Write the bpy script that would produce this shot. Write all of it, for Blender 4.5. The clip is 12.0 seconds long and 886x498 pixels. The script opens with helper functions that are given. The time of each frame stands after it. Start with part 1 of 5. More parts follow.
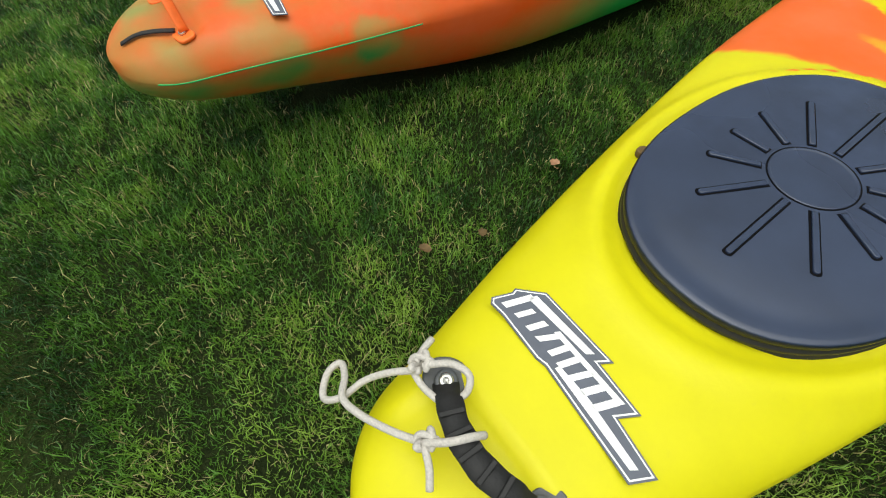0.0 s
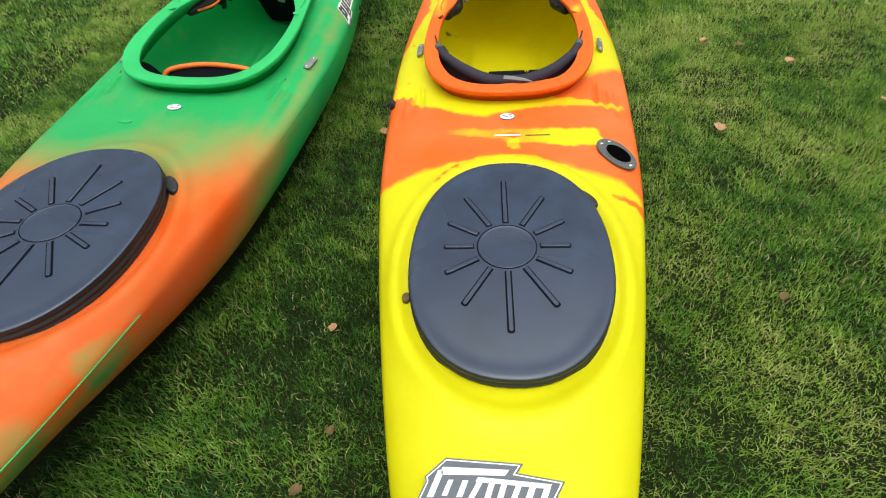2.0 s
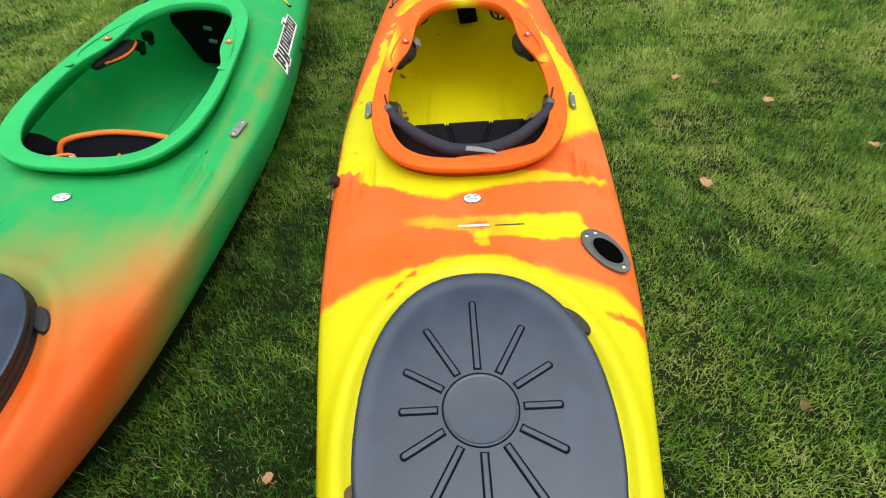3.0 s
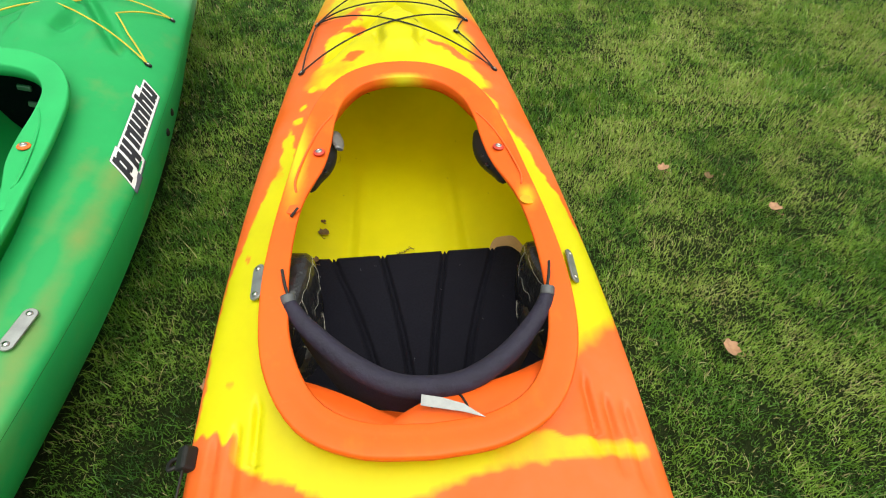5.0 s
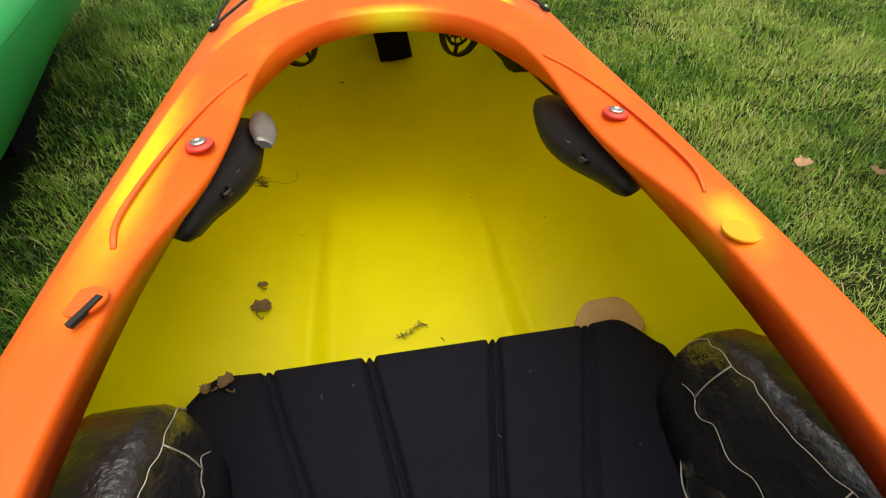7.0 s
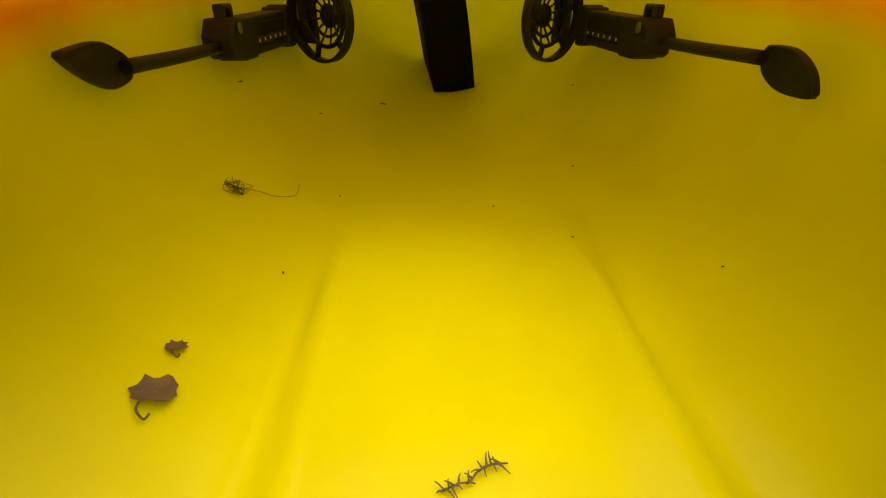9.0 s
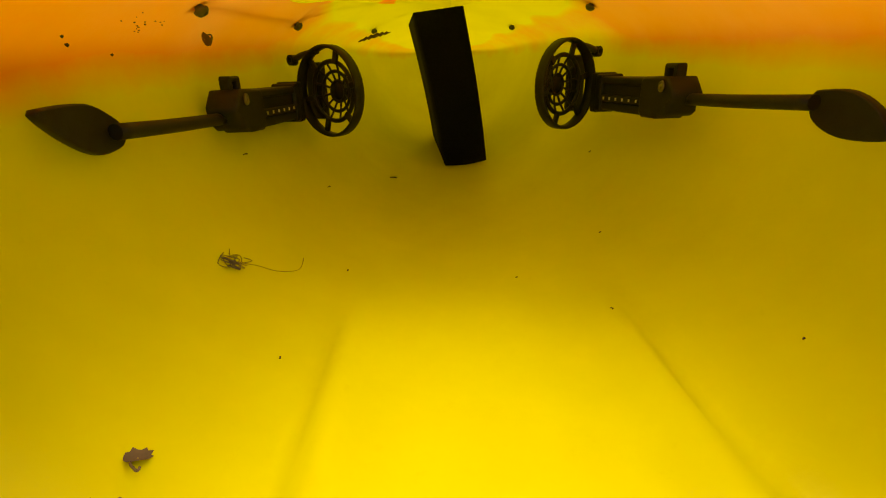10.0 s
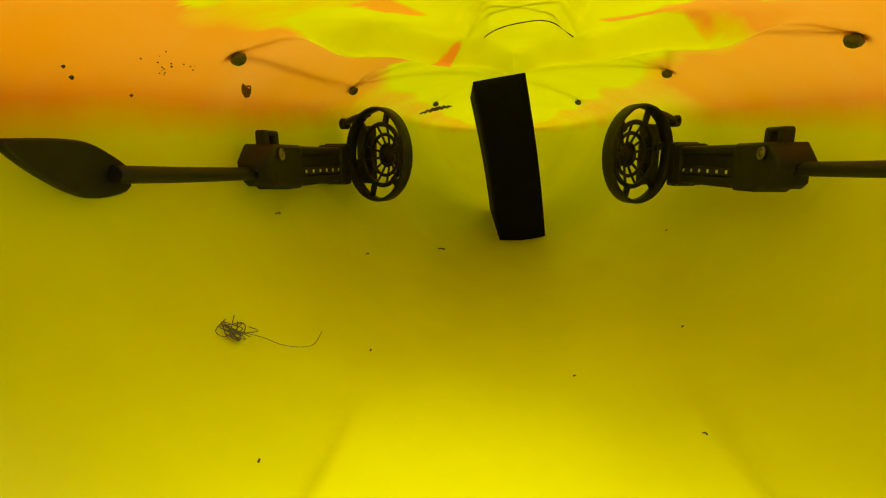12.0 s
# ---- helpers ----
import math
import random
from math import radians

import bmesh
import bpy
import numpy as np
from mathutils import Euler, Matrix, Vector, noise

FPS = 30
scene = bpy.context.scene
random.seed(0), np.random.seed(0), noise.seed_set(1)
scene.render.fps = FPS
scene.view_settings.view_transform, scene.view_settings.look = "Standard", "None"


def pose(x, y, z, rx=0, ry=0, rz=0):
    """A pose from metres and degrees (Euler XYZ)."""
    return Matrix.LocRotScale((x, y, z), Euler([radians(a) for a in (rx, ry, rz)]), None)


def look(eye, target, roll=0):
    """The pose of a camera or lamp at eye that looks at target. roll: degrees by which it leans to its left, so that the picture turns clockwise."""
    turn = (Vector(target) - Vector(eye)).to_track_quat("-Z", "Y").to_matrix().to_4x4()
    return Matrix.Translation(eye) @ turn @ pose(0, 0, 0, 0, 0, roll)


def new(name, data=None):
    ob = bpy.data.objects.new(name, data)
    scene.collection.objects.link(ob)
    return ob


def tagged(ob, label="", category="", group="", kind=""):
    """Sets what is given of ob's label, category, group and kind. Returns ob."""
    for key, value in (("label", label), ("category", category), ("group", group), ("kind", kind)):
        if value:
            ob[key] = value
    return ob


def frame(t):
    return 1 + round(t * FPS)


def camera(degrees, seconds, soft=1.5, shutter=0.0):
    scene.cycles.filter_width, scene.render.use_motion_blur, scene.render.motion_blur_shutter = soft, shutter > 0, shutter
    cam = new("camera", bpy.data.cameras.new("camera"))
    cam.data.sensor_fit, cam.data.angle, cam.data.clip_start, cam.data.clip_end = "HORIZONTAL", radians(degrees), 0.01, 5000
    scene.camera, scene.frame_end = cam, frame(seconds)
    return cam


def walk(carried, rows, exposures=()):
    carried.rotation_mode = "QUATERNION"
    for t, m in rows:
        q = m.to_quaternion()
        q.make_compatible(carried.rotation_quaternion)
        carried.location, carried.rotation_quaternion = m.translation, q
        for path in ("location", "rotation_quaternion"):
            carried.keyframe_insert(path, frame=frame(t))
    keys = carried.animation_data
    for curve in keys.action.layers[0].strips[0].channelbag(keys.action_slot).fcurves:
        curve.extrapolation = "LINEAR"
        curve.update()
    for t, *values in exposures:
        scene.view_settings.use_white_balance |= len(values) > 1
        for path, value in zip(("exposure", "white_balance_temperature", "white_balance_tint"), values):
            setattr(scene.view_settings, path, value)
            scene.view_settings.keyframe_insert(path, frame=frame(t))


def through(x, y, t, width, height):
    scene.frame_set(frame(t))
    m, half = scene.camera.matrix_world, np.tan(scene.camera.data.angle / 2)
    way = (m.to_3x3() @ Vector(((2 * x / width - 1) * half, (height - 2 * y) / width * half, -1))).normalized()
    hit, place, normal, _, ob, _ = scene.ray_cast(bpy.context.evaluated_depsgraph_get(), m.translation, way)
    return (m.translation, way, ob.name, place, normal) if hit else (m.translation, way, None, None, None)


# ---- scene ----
import functools
cam = camera(86.7, 12.0, soft=1.1)
PATH = [
    (0, (0.062, 0.255, 0.728), (-0.894, 0.878, -0.915), -3.1),
    (0.5, (0.044, 0.222, 0.755), (-0.615, 1.188, -0.867), -7.3),
    (1, (0.001, 0.169, 0.833), (-0.459, 1.352, -0.713), -7.2),
    (1.5, (-0.015, 0.19, 0.896), (-0.34, 1.473, -0.604), -6.8),
    (2, (-0.021, 0.27, 0.894), (-0.248, 1.622, -0.561), -6.2),
    (2.5, (-0.007, 0.416, 0.879), (-0.168, 1.792, -0.563), -6.0),
    (3, (-0.015, 0.549, 0.894), (-0.116, 1.934, -0.545), -5.0),
    (3.5, (-0.068, 0.702, 0.922), (-0.081, 2.097, -0.511), -4.0),
    (3.7, (-0.091, 0.767, 0.941), (-0.047, 2.163, -0.491), -2.8),
    (5.3, (-0.020, 1.219, 0.853), (0.179, 2.570, -0.608), 3.1),
    (5.5, (-0.033, 1.271, 0.837), (0.181, 2.618, -0.626), 3.3),
    (6, (-0.037, 1.373, 0.773), (0.241, 2.721, -0.678), 3.5),
    (6.5, (-0.016, 1.476, 0.669), (0.248, 2.856, -0.754), 1.7),
    (6.7, (-0.019, 1.505, 0.621), (0.221, 2.905, -0.787), 0.6),
    (8.3, (-0.035, 1.721, 0.293), (0.054, 3.34, -0.878), 1.2),
    (8.5, (-0.029, 1.736, 0.286), (0.053, 3.388, -0.839), 0.9),
    (9, (-0.039, 1.768, 0.279), (0.044, 3.49, -0.735), 0.2),
    (9.5, (-0.052, 1.794, 0.262), (0.053, 3.569, -0.654), 0.3),
    (9.8, (-0.052, 1.808, 0.252), (0.025, 3.637, -0.553), -0.9),
    (10, (-0.047, 1.816, 0.248), (0.007, 3.685, -0.461), -1.7),
    (10.5, (-0.031, 1.871, 0.218), (-0.057, 3.812, -0.26), -2.0),
    (11, (-0.046, 1.904, 0.207), (-0.142, 3.862, -0.193), -1.7),
    (11.5, (-0.041, 1.905, 0.206), (-0.182, 3.861, -0.184), -1.4),
    (12, (-0.03, 1.892, 0.224), (-0.225, 3.843, -0.166), -0.1),
]
EXPOSURES = [(0.0, 0.10, 6500, 2), (2.0, 0.31, 6600, 0), (6.7, 0.32, 7000, 4), (8.3, 0.48, 8500, 14), (9.2, 0.48, 8500, 14), (10.0, 0.64, 8800, 21), (11.0, 0.86, 8500, 15), (12.0, 0.90, 7100, -7)]
walk(cam, [(t, look(eye, target, roll)) for t, eye, target, roll in PATH], EXPOSURES)

# ---- daylight: a bright overcast sky ----
world = bpy.data.worlds.new("overcast_sky")
scene.world = world
world.use_nodes = True
wn, wl = world.node_tree.nodes, world.node_tree.links
sky = wn.new("ShaderNodeTexSky")
sky.sky_type, sky.sun_disc = "NISHITA", False
sky.sun_elevation, sky.sun_rotation = radians(79), radians(148)
sky.air_density, sky.dust_density, sky.ozone_density = 1.0, 5.0, 1.0
soften = wn.new("ShaderNodeHueSaturation")
soften.inputs["Saturation"].default_value = 0.35
wl.new(sky.outputs[0], soften.inputs["Color"])
wl.new(soften.outputs[0], wn["Background"].inputs["Color"])
wn["Background"].inputs["Strength"].default_value = 0.13
sun = new("sun", bpy.data.lights.new("sun", "SUN"))
sun.data.energy, sun.data.angle, sun.data.color = 2.15, radians(90), (1.0, 0.96, 0.9)
sun.matrix_world = look((0.24, -0.38, 2.3), (0, 0, 0))


# ---- materials ----
def material(name, rough=0.5, metal=0.0, specular=0.5):
    m = bpy.data.materials.new(name)
    m.use_nodes = True
    b = m.node_tree.nodes["Principled BSDF"]
    b.inputs["Roughness"].default_value = rough
    b.inputs["Metallic"].default_value = metal
    b.inputs["Specular IOR Level"].default_value = specular
    return m, m.node_tree.nodes, m.node_tree.links, b


def noise_at(n, l, scale, detail=4.0, coords="Object", rough=0.55):
    c = n.new("ShaderNodeTexCoord")
    t = n.new("ShaderNodeTexNoise")
    t.inputs["Scale"].default_value, t.inputs["Detail"].default_value = scale, detail
    t.inputs["Roughness"].default_value = rough
    l.new(c.outputs[coords], t.inputs["Vector"])
    return t.outputs["Fac"]


def ramp(n, l, fac, stops):
    r = n.new("ShaderNodeValToRGB")
    while len(r.color_ramp.elements) < len(stops):
        r.color_ramp.elements.new(0.5)
    for e, (p, c) in zip(r.color_ramp.elements, stops):
        e.position, e.color = p, (*c, 1)
    l.new(fac, r.inputs["Fac"])
    return r.outputs["Color"]


def mixed(n, l, fac, a, b, how="MIX"):
    m = n.new("ShaderNodeMix")
    m.data_type, m.blend_type = "RGBA", how
    for socket, value in ((m.inputs[0], fac), (m.inputs[6], a), (m.inputs[7], b)):
        if isinstance(value, (int, float)):
            socket.default_value = value
        elif isinstance(value, tuple):
            socket.default_value = (*value, 1)
        else:
            l.new(value, socket)
    return m.outputs[2]


def calc(n, l, how, a, b, clamp=False):
    m = n.new("ShaderNodeMath")
    m.operation, m.use_clamp = how, clamp
    for socket, value in zip(m.inputs, (a, b)):
        if isinstance(value, (int, float)):
            socket.default_value = value
        else:
            l.new(value, socket)
    return m.outputs[0]


def bumped(n, l, b, height, strength, distance):
    u = n.new("ShaderNodeBump")
    u.inputs["Strength"].default_value, u.inputs["Distance"].default_value = strength, distance
    l.new(height, u.inputs["Height"])
    l.new(u.outputs[0], b.inputs["Normal"])


def plain(name, colour, rough=0.5, metal=0.0, vary=0.25, scale=60.0, bump=0.15, distance=0.001, specular=0.5):
    """A material of one colour with two scales of mottling and a fine relief."""
    m, n, l, b = material(name, rough, metal, specular)
    fine, broad = noise_at(n, l, scale), noise_at(n, l, scale * 0.12, 3)
    dark = tuple(c * (1 - vary) for c in colour)
    light = tuple(min(1, c * (1 + vary)) for c in colour)
    base = ramp(n, l, fine, [(0.3, dark), (0.7, light)])
    base = mixed(n, l, calc(n, l, "MULTIPLY", broad, 0.6), base, colour)
    l.new(base, b.inputs["Base Color"])
    r = calc(n, l, "ADD", calc(n, l, "MULTIPLY", broad, 0.2), rough - 0.1)
    l.new(r, b.inputs["Roughness"])
    if bump:
        bumped(n, l, b, fine, bump, distance)
    return m


YELLOW, ORANGE, GREEN = (0.80, 0.745, 0.012), (0.92, 0.138, 0.014), (0.045, 0.53, 0.155)


def shell_plastic(name, first, second, third=None, through=0.34, edge=0.10, ragged=0.5, washed=0.0):
    """Moulded polyethylene whose colours run into one another along the attribute 'blend'; light soaks through it."""
    m, n, l, b = material(name, 0.36, specular=0.26)
    a = n.new("ShaderNodeAttribute")
    a.attribute_name = "blend"
    wide, fine = noise_at(n, l, 9, 5), noise_at(n, l, 38, 5, rough=0.65)
    stretch = n.new("ShaderNodeMapping")
    stretch.inputs["Scale"].default_value = (26, 5, 16)
    tc = n.new("ShaderNodeTexCoord")
    streak = n.new("ShaderNodeTexNoise")
    streak.inputs["Scale"].default_value, streak.inputs["Detail"].default_value = 1.0, 5.0
    l.new(tc.outputs["Object"], stretch.inputs["Vector"])
    l.new(stretch.outputs[0], streak.inputs["Vector"])
    wob = calc(n, l, "ADD", calc(n, l, "ADD", calc(n, l, "MULTIPLY", wide, 0.9), calc(n, l, "MULTIPLY", fine, 0.2)), calc(n, l, "MULTIPLY", streak.outputs["Fac"], 0.5))
    wob = calc(n, l, "MULTIPLY", calc(n, l, "SUBTRACT", wob, 0.80), ragged)
    v = calc(n, l, "ADD", a.outputs["Fac"], wob)
    f = ramp(n, l, v, [(0.5 - edge, (0, 0, 0)), (0.5 + edge, (1, 1, 1))])
    cloud = noise_at(n, l, 5.5, 5, rough=0.6)
    tint_a = ramp(n, l, cloud, [(0.35, tuple(c * 0.90 for c in first)), (0.65, first)])
    tint_b = ramp(n, l, cloud, [(0.36, second), (0.66, (min(1.0, second[0] * 1.03), second[1] * 1.42, second[2] + 0.05 * second[0]))])
    colour = mixed(n, l, f, tint_a, tint_b)
    if third:
        w = n.new("ShaderNodeAttribute")
        w.attribute_name = "pale"
        colour = mixed(n, l, w.outputs["Fac"], colour, third)
    scuff = ramp(n, l, noise_at(n, l, 55, 6, rough=0.7), [(0.62, (0, 0, 0)), (0.85, (1, 1, 1))])
    colour = mixed(n, l, calc(n, l, "MULTIPLY", scuff, 0.14), colour, (0.42, 0.36, 0.16))
    l.new(colour, b.inputs["Base Color"])
    l.new(calc(n, l, "ADD", calc(n, l, "MULTIPLY", wide, 0.25), 0.26), b.inputs["Roughness"])
    bumped(n, l, b, calc(n, l, "ADD", noise_at(n, l, 260, 3), calc(n, l, "MULTIPLY", wide, 2.0)), 0.12, 0.0012)
    glow = n.new("ShaderNodeBsdfTranslucent")
    l.new(mixed(n, l, washed, colour, first), glow.inputs["Color"])
    mix = n.new("ShaderNodeMixShader")
    mix.inputs[0].default_value = through
    l.new(b.outputs[0], mix.inputs[1])
    l.new(glow.outputs[0], mix.inputs[2])
    l.new(mix.outputs[0], n["Material Output"].inputs["Surface"])
    return m


M_YELLOW = shell_plastic("yellow_orange_plastic", YELLOW, ORANGE, through=0.25, edge=0.27, ragged=0.52, washed=0.45)
M_RIM = shell_plastic("orange_rim_plastic", ORANGE, YELLOW, through=0.12, edge=0.48, ragged=0.3)
M_GREEN = shell_plastic("green_orange_plastic", GREEN, ORANGE, (0.72, 0.76, 0.70), edge=0.47, ragged=0.40)
M_GREEN_RIM = shell_plastic("green_rim_plastic", GREEN, (0.10, 0.45, 0.10), through=0.15, edge=0.3)
# Black rubber; the sky's bluish sheen is put into the top's colour.
M_RUBBER = plain("hatch_rubber_with_sky_tint", (0.024, 0.035, 0.068), 0.28, vary=0.3, scale=14, bump=0.12, specular=0.6)
# Colour for groove shade, used on flat strips only.
M_GROOVE_SHADE = plain("groove_shadow_rubber", (0.006, 0.006, 0.007), 0.95, vary=0.2, specular=0.05)
# Edge of the same rubber, darker and without the sky tint.
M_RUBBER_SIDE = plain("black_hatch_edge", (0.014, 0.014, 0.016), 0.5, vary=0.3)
M_BLACK = plain("black_moulded_plastic", (0.013, 0.013, 0.013), 0.5, vary=0.3, scale=90, specular=0.3)
M_FOAM = plain("black_foam", (0.0060, 0.0060, 0.0108), 0.9, vary=0.35, scale=220, bump=0.35, distance=0.0015, specular=0.12)
M_BAND = plain("dark_padded_cloth", (0.014, 0.0115, 0.028), 0.75, vary=0.35, scale=55, bump=0.8, distance=0.004)
M_WEB = plain("black_webbing", (0.010, 0.010, 0.010), 0.7, vary=0.4, scale=300, bump=0.4)
M_TAPE = plain("black_wrapped_tape", (0.017, 0.017, 0.019), 0.27, vary=0.4, scale=45, bump=0.9, distance=0.006, specular=0.75)
M_HOLE_SHADE = plain("hole_shade_black", (0.002, 0.002, 0.002), 0.98, vary=0.2, specular=0.0)
M_GREY = plain("dark_grey_plastic", (0.085, 0.09, 0.095), 0.5, vary=0.18, scale=80)
M_STEEL = plain("steel", (0.62, 0.61, 0.58), 0.28, 1.0, vary=0.12)
M_SILVER = plain("silver_tape", (0.30, 0.31, 0.31), 0.38, 0.6, vary=0.3, scale=40, bump=0.5, distance=0.002)
M_WHITE = plain("white_vinyl", (0.80, 0.80, 0.80), 0.42, vary=0.06)
M_SLATE = plain("slate_vinyl", (0.085, 0.095, 0.125), 0.42, vary=0.15)
M_INK = plain("black_vinyl", (0.012, 0.012, 0.016), 0.4, vary=0.2)
M_PALE_BLUE = plain("pale_blue_vinyl", (0.33, 0.47, 0.60), 0.4, vary=0.2)
M_ROPE = plain("cream_braided_rope", (0.50, 0.47, 0.43), 0.85, vary=0.22, scale=420, bump=0.6, distance=0.002)
M_CORD = plain("black_elastic_cord", (0.012, 0.011, 0.009), 0.7, vary=0.4, scale=400, bump=0.3)
M_YCORD = plain("yellow_cord", (0.66, 0.50, 0.05), 0.75, vary=0.3, scale=400, bump=0.3)
M_STITCH = plain("white_thread", (0.40, 0.38, 0.33), 0.8, vary=0.2)
M_PIPING = plain("orange_piping", (0.90, 0.16, 0.02), 0.55, vary=0.15)
M_RED = plain("red_washer", (0.62, 0.05, 0.03), 0.4, vary=0.2)
M_LEAF = plain("dry_brown_leaf", (0.125, 0.078, 0.028), 0.8, vary=0.4, scale=90, bump=0.5)
M_FALLEN = plain("tan_fallen_leaf", (0.36, 0.20, 0.11), 0.75, vary=0.35, scale=90, bump=0.5)
M_TWIG = plain("dead_twig", (0.13, 0.105, 0.04), 0.85, vary=0.4, scale=200)
M_BEIGE = plain("beige_foam_sheet", (0.40, 0.25, 0.10), 0.8, vary=0.15)
M_ORANGE_SHEET = plain("orange_moulded_sheet", (0.88, 0.12, 0.012), 0.42, vary=0.10, scale=20)
# Right notch only: the yellow light on it is put into the colour.
M_LIT_NOTCH = plain("yellow_lit_notch", (0.86, 0.36, 0.01), 0.4, vary=0.1)
M_DIRT_CREASE = plain("dry_dirt_and_crease", (0.06, 0.045, 0.025), 0.9, vary=0.4, scale=200)


# ---- mesh helpers ----
def smooth_table(y, ys, vs):
    """Cubic curve through a table, flat beyond its ends."""
    y = min(max(y, ys[0]), ys[-1])
    i = min(max(int(np.searchsorted(ys, y)) - 1, 0), len(ys) - 2)

    def slope(k):
        a, b = max(k - 1, 0), min(k + 1, len(ys) - 1)
        return (vs[b] - vs[a]) / (ys[b] - ys[a])
    h = ys[i + 1] - ys[i]
    s = (y - ys[i]) / h
    return ((2 * s**3 - 3 * s**2 + 1) * vs[i] + (s**3 - 2 * s**2 + s) * h * slope(i)
            + (-2 * s**3 + 3 * s**2) * vs[i + 1] + (s**3 - s**2) * h * slope(i + 1))


def step(v, a, b):
    s = min(max((v - a) / (b - a), 0.0), 1.0)
    return s * s * (3 - 2 * s)


def bump_at(v, c, w):
    return math.exp(-((v - c) / w) ** 2)


def rounded(points, n, closed=False):
    """n points along the Catmull-Rom curve through the given ones, evenly spaced."""
    p = [Vector(q) for q in points]
    fine, count = [], len(p)
    for i in range(count if closed else count - 1):
        a, b, c, d = (p[(i + k) % count] if closed else p[min(max(i + k, 0), count - 1)] for k in (-1, 0, 1, 2))
        for j in range(12):
            s = j / 12
            fine.append(0.5 * (2 * b + (c - a) * s + (2 * a - 5 * b + 4 * c - d) * s * s + (3 * b - a - 3 * c + d) * s**3))
    fine.append(p[0].copy() if closed else p[-1].copy())
    run = [0.0]
    for a, b in zip(fine, fine[1:]):
        run.append(run[-1] + (b - a).length)
    out = []
    for k in range(n):
        d = run[-1] * k / (n if closed else n - 1)
        i = min(max(int(np.searchsorted(run, d)) - 1, 0), len(fine) - 2)
        s = (d - run[i]) / max(run[i + 1] - run[i], 1e-9)
        out.append(fine[i].lerp(fine[i + 1], s))
    return out


def grid_mesh(rows, loop_u=False, loop_v=False, cap=False):
    """A bmesh through rows of points; loop_v closes each row, loop_u joins last row to first; cap fills the two end rows."""
    bm = bmesh.new()
    vs = [[bm.verts.new(p) for p in r] for r in rows]
    nu, nv = len(vs), len(vs[0])
    for i in range(nu if loop_u else nu - 1):
        for j in range(nv if loop_v else nv - 1):
            q = [vs[i][j], vs[(i + 1) % nu][j], vs[(i + 1) % nu][(j + 1) % nv], vs[i][(j + 1) % nv]]
            bm.faces.new(q)
    if cap:
        bm.faces.new(vs[0])
        bm.faces.new(list(reversed(vs[-1])))
    bmesh.ops.recalc_face_normals(bm, faces=bm.faces)
    for f in bm.faces:
        f.smooth = len(f.verts) <= 4
    return bm


def tube(points, radius, n=24, sides=8, closed=False, taper=1.0, flat=1.0, swell=1.0):
    """A round (or flattened) tube along a smooth line."""
    pts = rounded(points, n, closed)
    rows, last = [], Vector((0.3, 0.2, 1)).normalized()
    for i, p in enumerate(pts):
        a = pts[i - 1] if (i or closed) else pts[0]
        b = pts[(i + 1) % n] if (i < n - 1 or closed) else pts[-1]
        d = (b - a).normalized()
        side = d.cross(last)
        if side.length < 1e-4:
            side = d.orthogonal()
        side.normalize()
        up = side.cross(d)
        last = up
        r = radius * (1 + (taper - 1) * i / (n - 1))
        if swell < 1:
            r *= swell + (1 - swell) * math.sin(math.pi * i / (n - 1)) ** 0.5
        rows.append([p + side * (math.cos(t) * r) + up * (math.sin(t) * r * flat) for t in (2 * math.pi * k / sides for k in range(sides))])
    return grid_mesh(rows, loop_u=closed, loop_v=True, cap=not closed)


def slab(outline, z0, z1, bevel=0.0, segments=2):
    """An upright prism over a plane outline, its edges rounded."""
    bm = bmesh.new()
    bottom = bm.faces.new([bm.verts.new((x, y, z0)) for x, y in outline])
    top = bmesh.ops.extrude_face_region(bm, geom=[bottom])
    for v in top["geom"]:
        if isinstance(v, bmesh.types.BMVert):
            v.co.z = z1
    bmesh.ops.recalc_face_normals(bm, faces=bm.faces)
    if bevel:
        rim = [e for e in bm.edges if abs(e.verts[0].co.z - e.verts[1].co.z) < 1e-6]
        bmesh.ops.bevel(bm, geom=rim, offset=bevel, segments=segments, affect="EDGES", profile=0.5)
    for f in bm.faces:
        f.smooth = bevel > 0 and len(f.verts) <= 4
    return bm


def box(sx, sy, sz, bevel=0.0, at=(0, 0, 0)):
    bm = slab([(-sx / 2, -sy / 2), (sx / 2, -sy / 2), (sx / 2, sy / 2), (-sx / 2, sy / 2)], -sz / 2, sz / 2)
    if bevel:
        bmesh.ops.bevel(bm, geom=list(bm.edges), offset=bevel, segments=2, affect="EDGES", profile=0.5)
    bmesh.ops.translate(bm, verts=bm.verts, vec=at)
    return bm


def turned(profile, sides=32):
    """A turned body from (radius, height) pairs."""
    rows = [[(r * math.cos(t), r * math.sin(t), z) for t in (2 * math.pi * k / sides for k in range(sides))] for r, z in profile]
    return grid_mesh(rows, loop_v=True, cap=True)


def joined(*bms):
    out = bmesh.new()
    for bm in bms:
        me = bpy.data.meshes.new("piece")
        bm.to_mesh(me)
        out.from_mesh(me)
        bpy.data.meshes.remove(me)
        bm.free()
    return out


def moved(bm, m):
    bmesh.ops.transform(bm, matrix=m, verts=bm.verts)
    return bm


def disc(r, n=24, rx=1.0, ry=1.0):
    return [(r * rx * math.cos(2 * math.pi * k / n), r * ry * math.sin(2 * math.pi * k / n)) for k in range(n)]


def part(name, bm, mat, parent=None, label="", at=None):
    me = bpy.data.meshes.new(name)
    bm.to_mesh(me)
    bm.free()
    me.materials.append(mat)
    ob = new(name, me)
    if at is not None:
        ob.matrix_world = at
    if parent is not None:
        ob.parent = parent
    if label:
        ob["label"] = label
    return ob


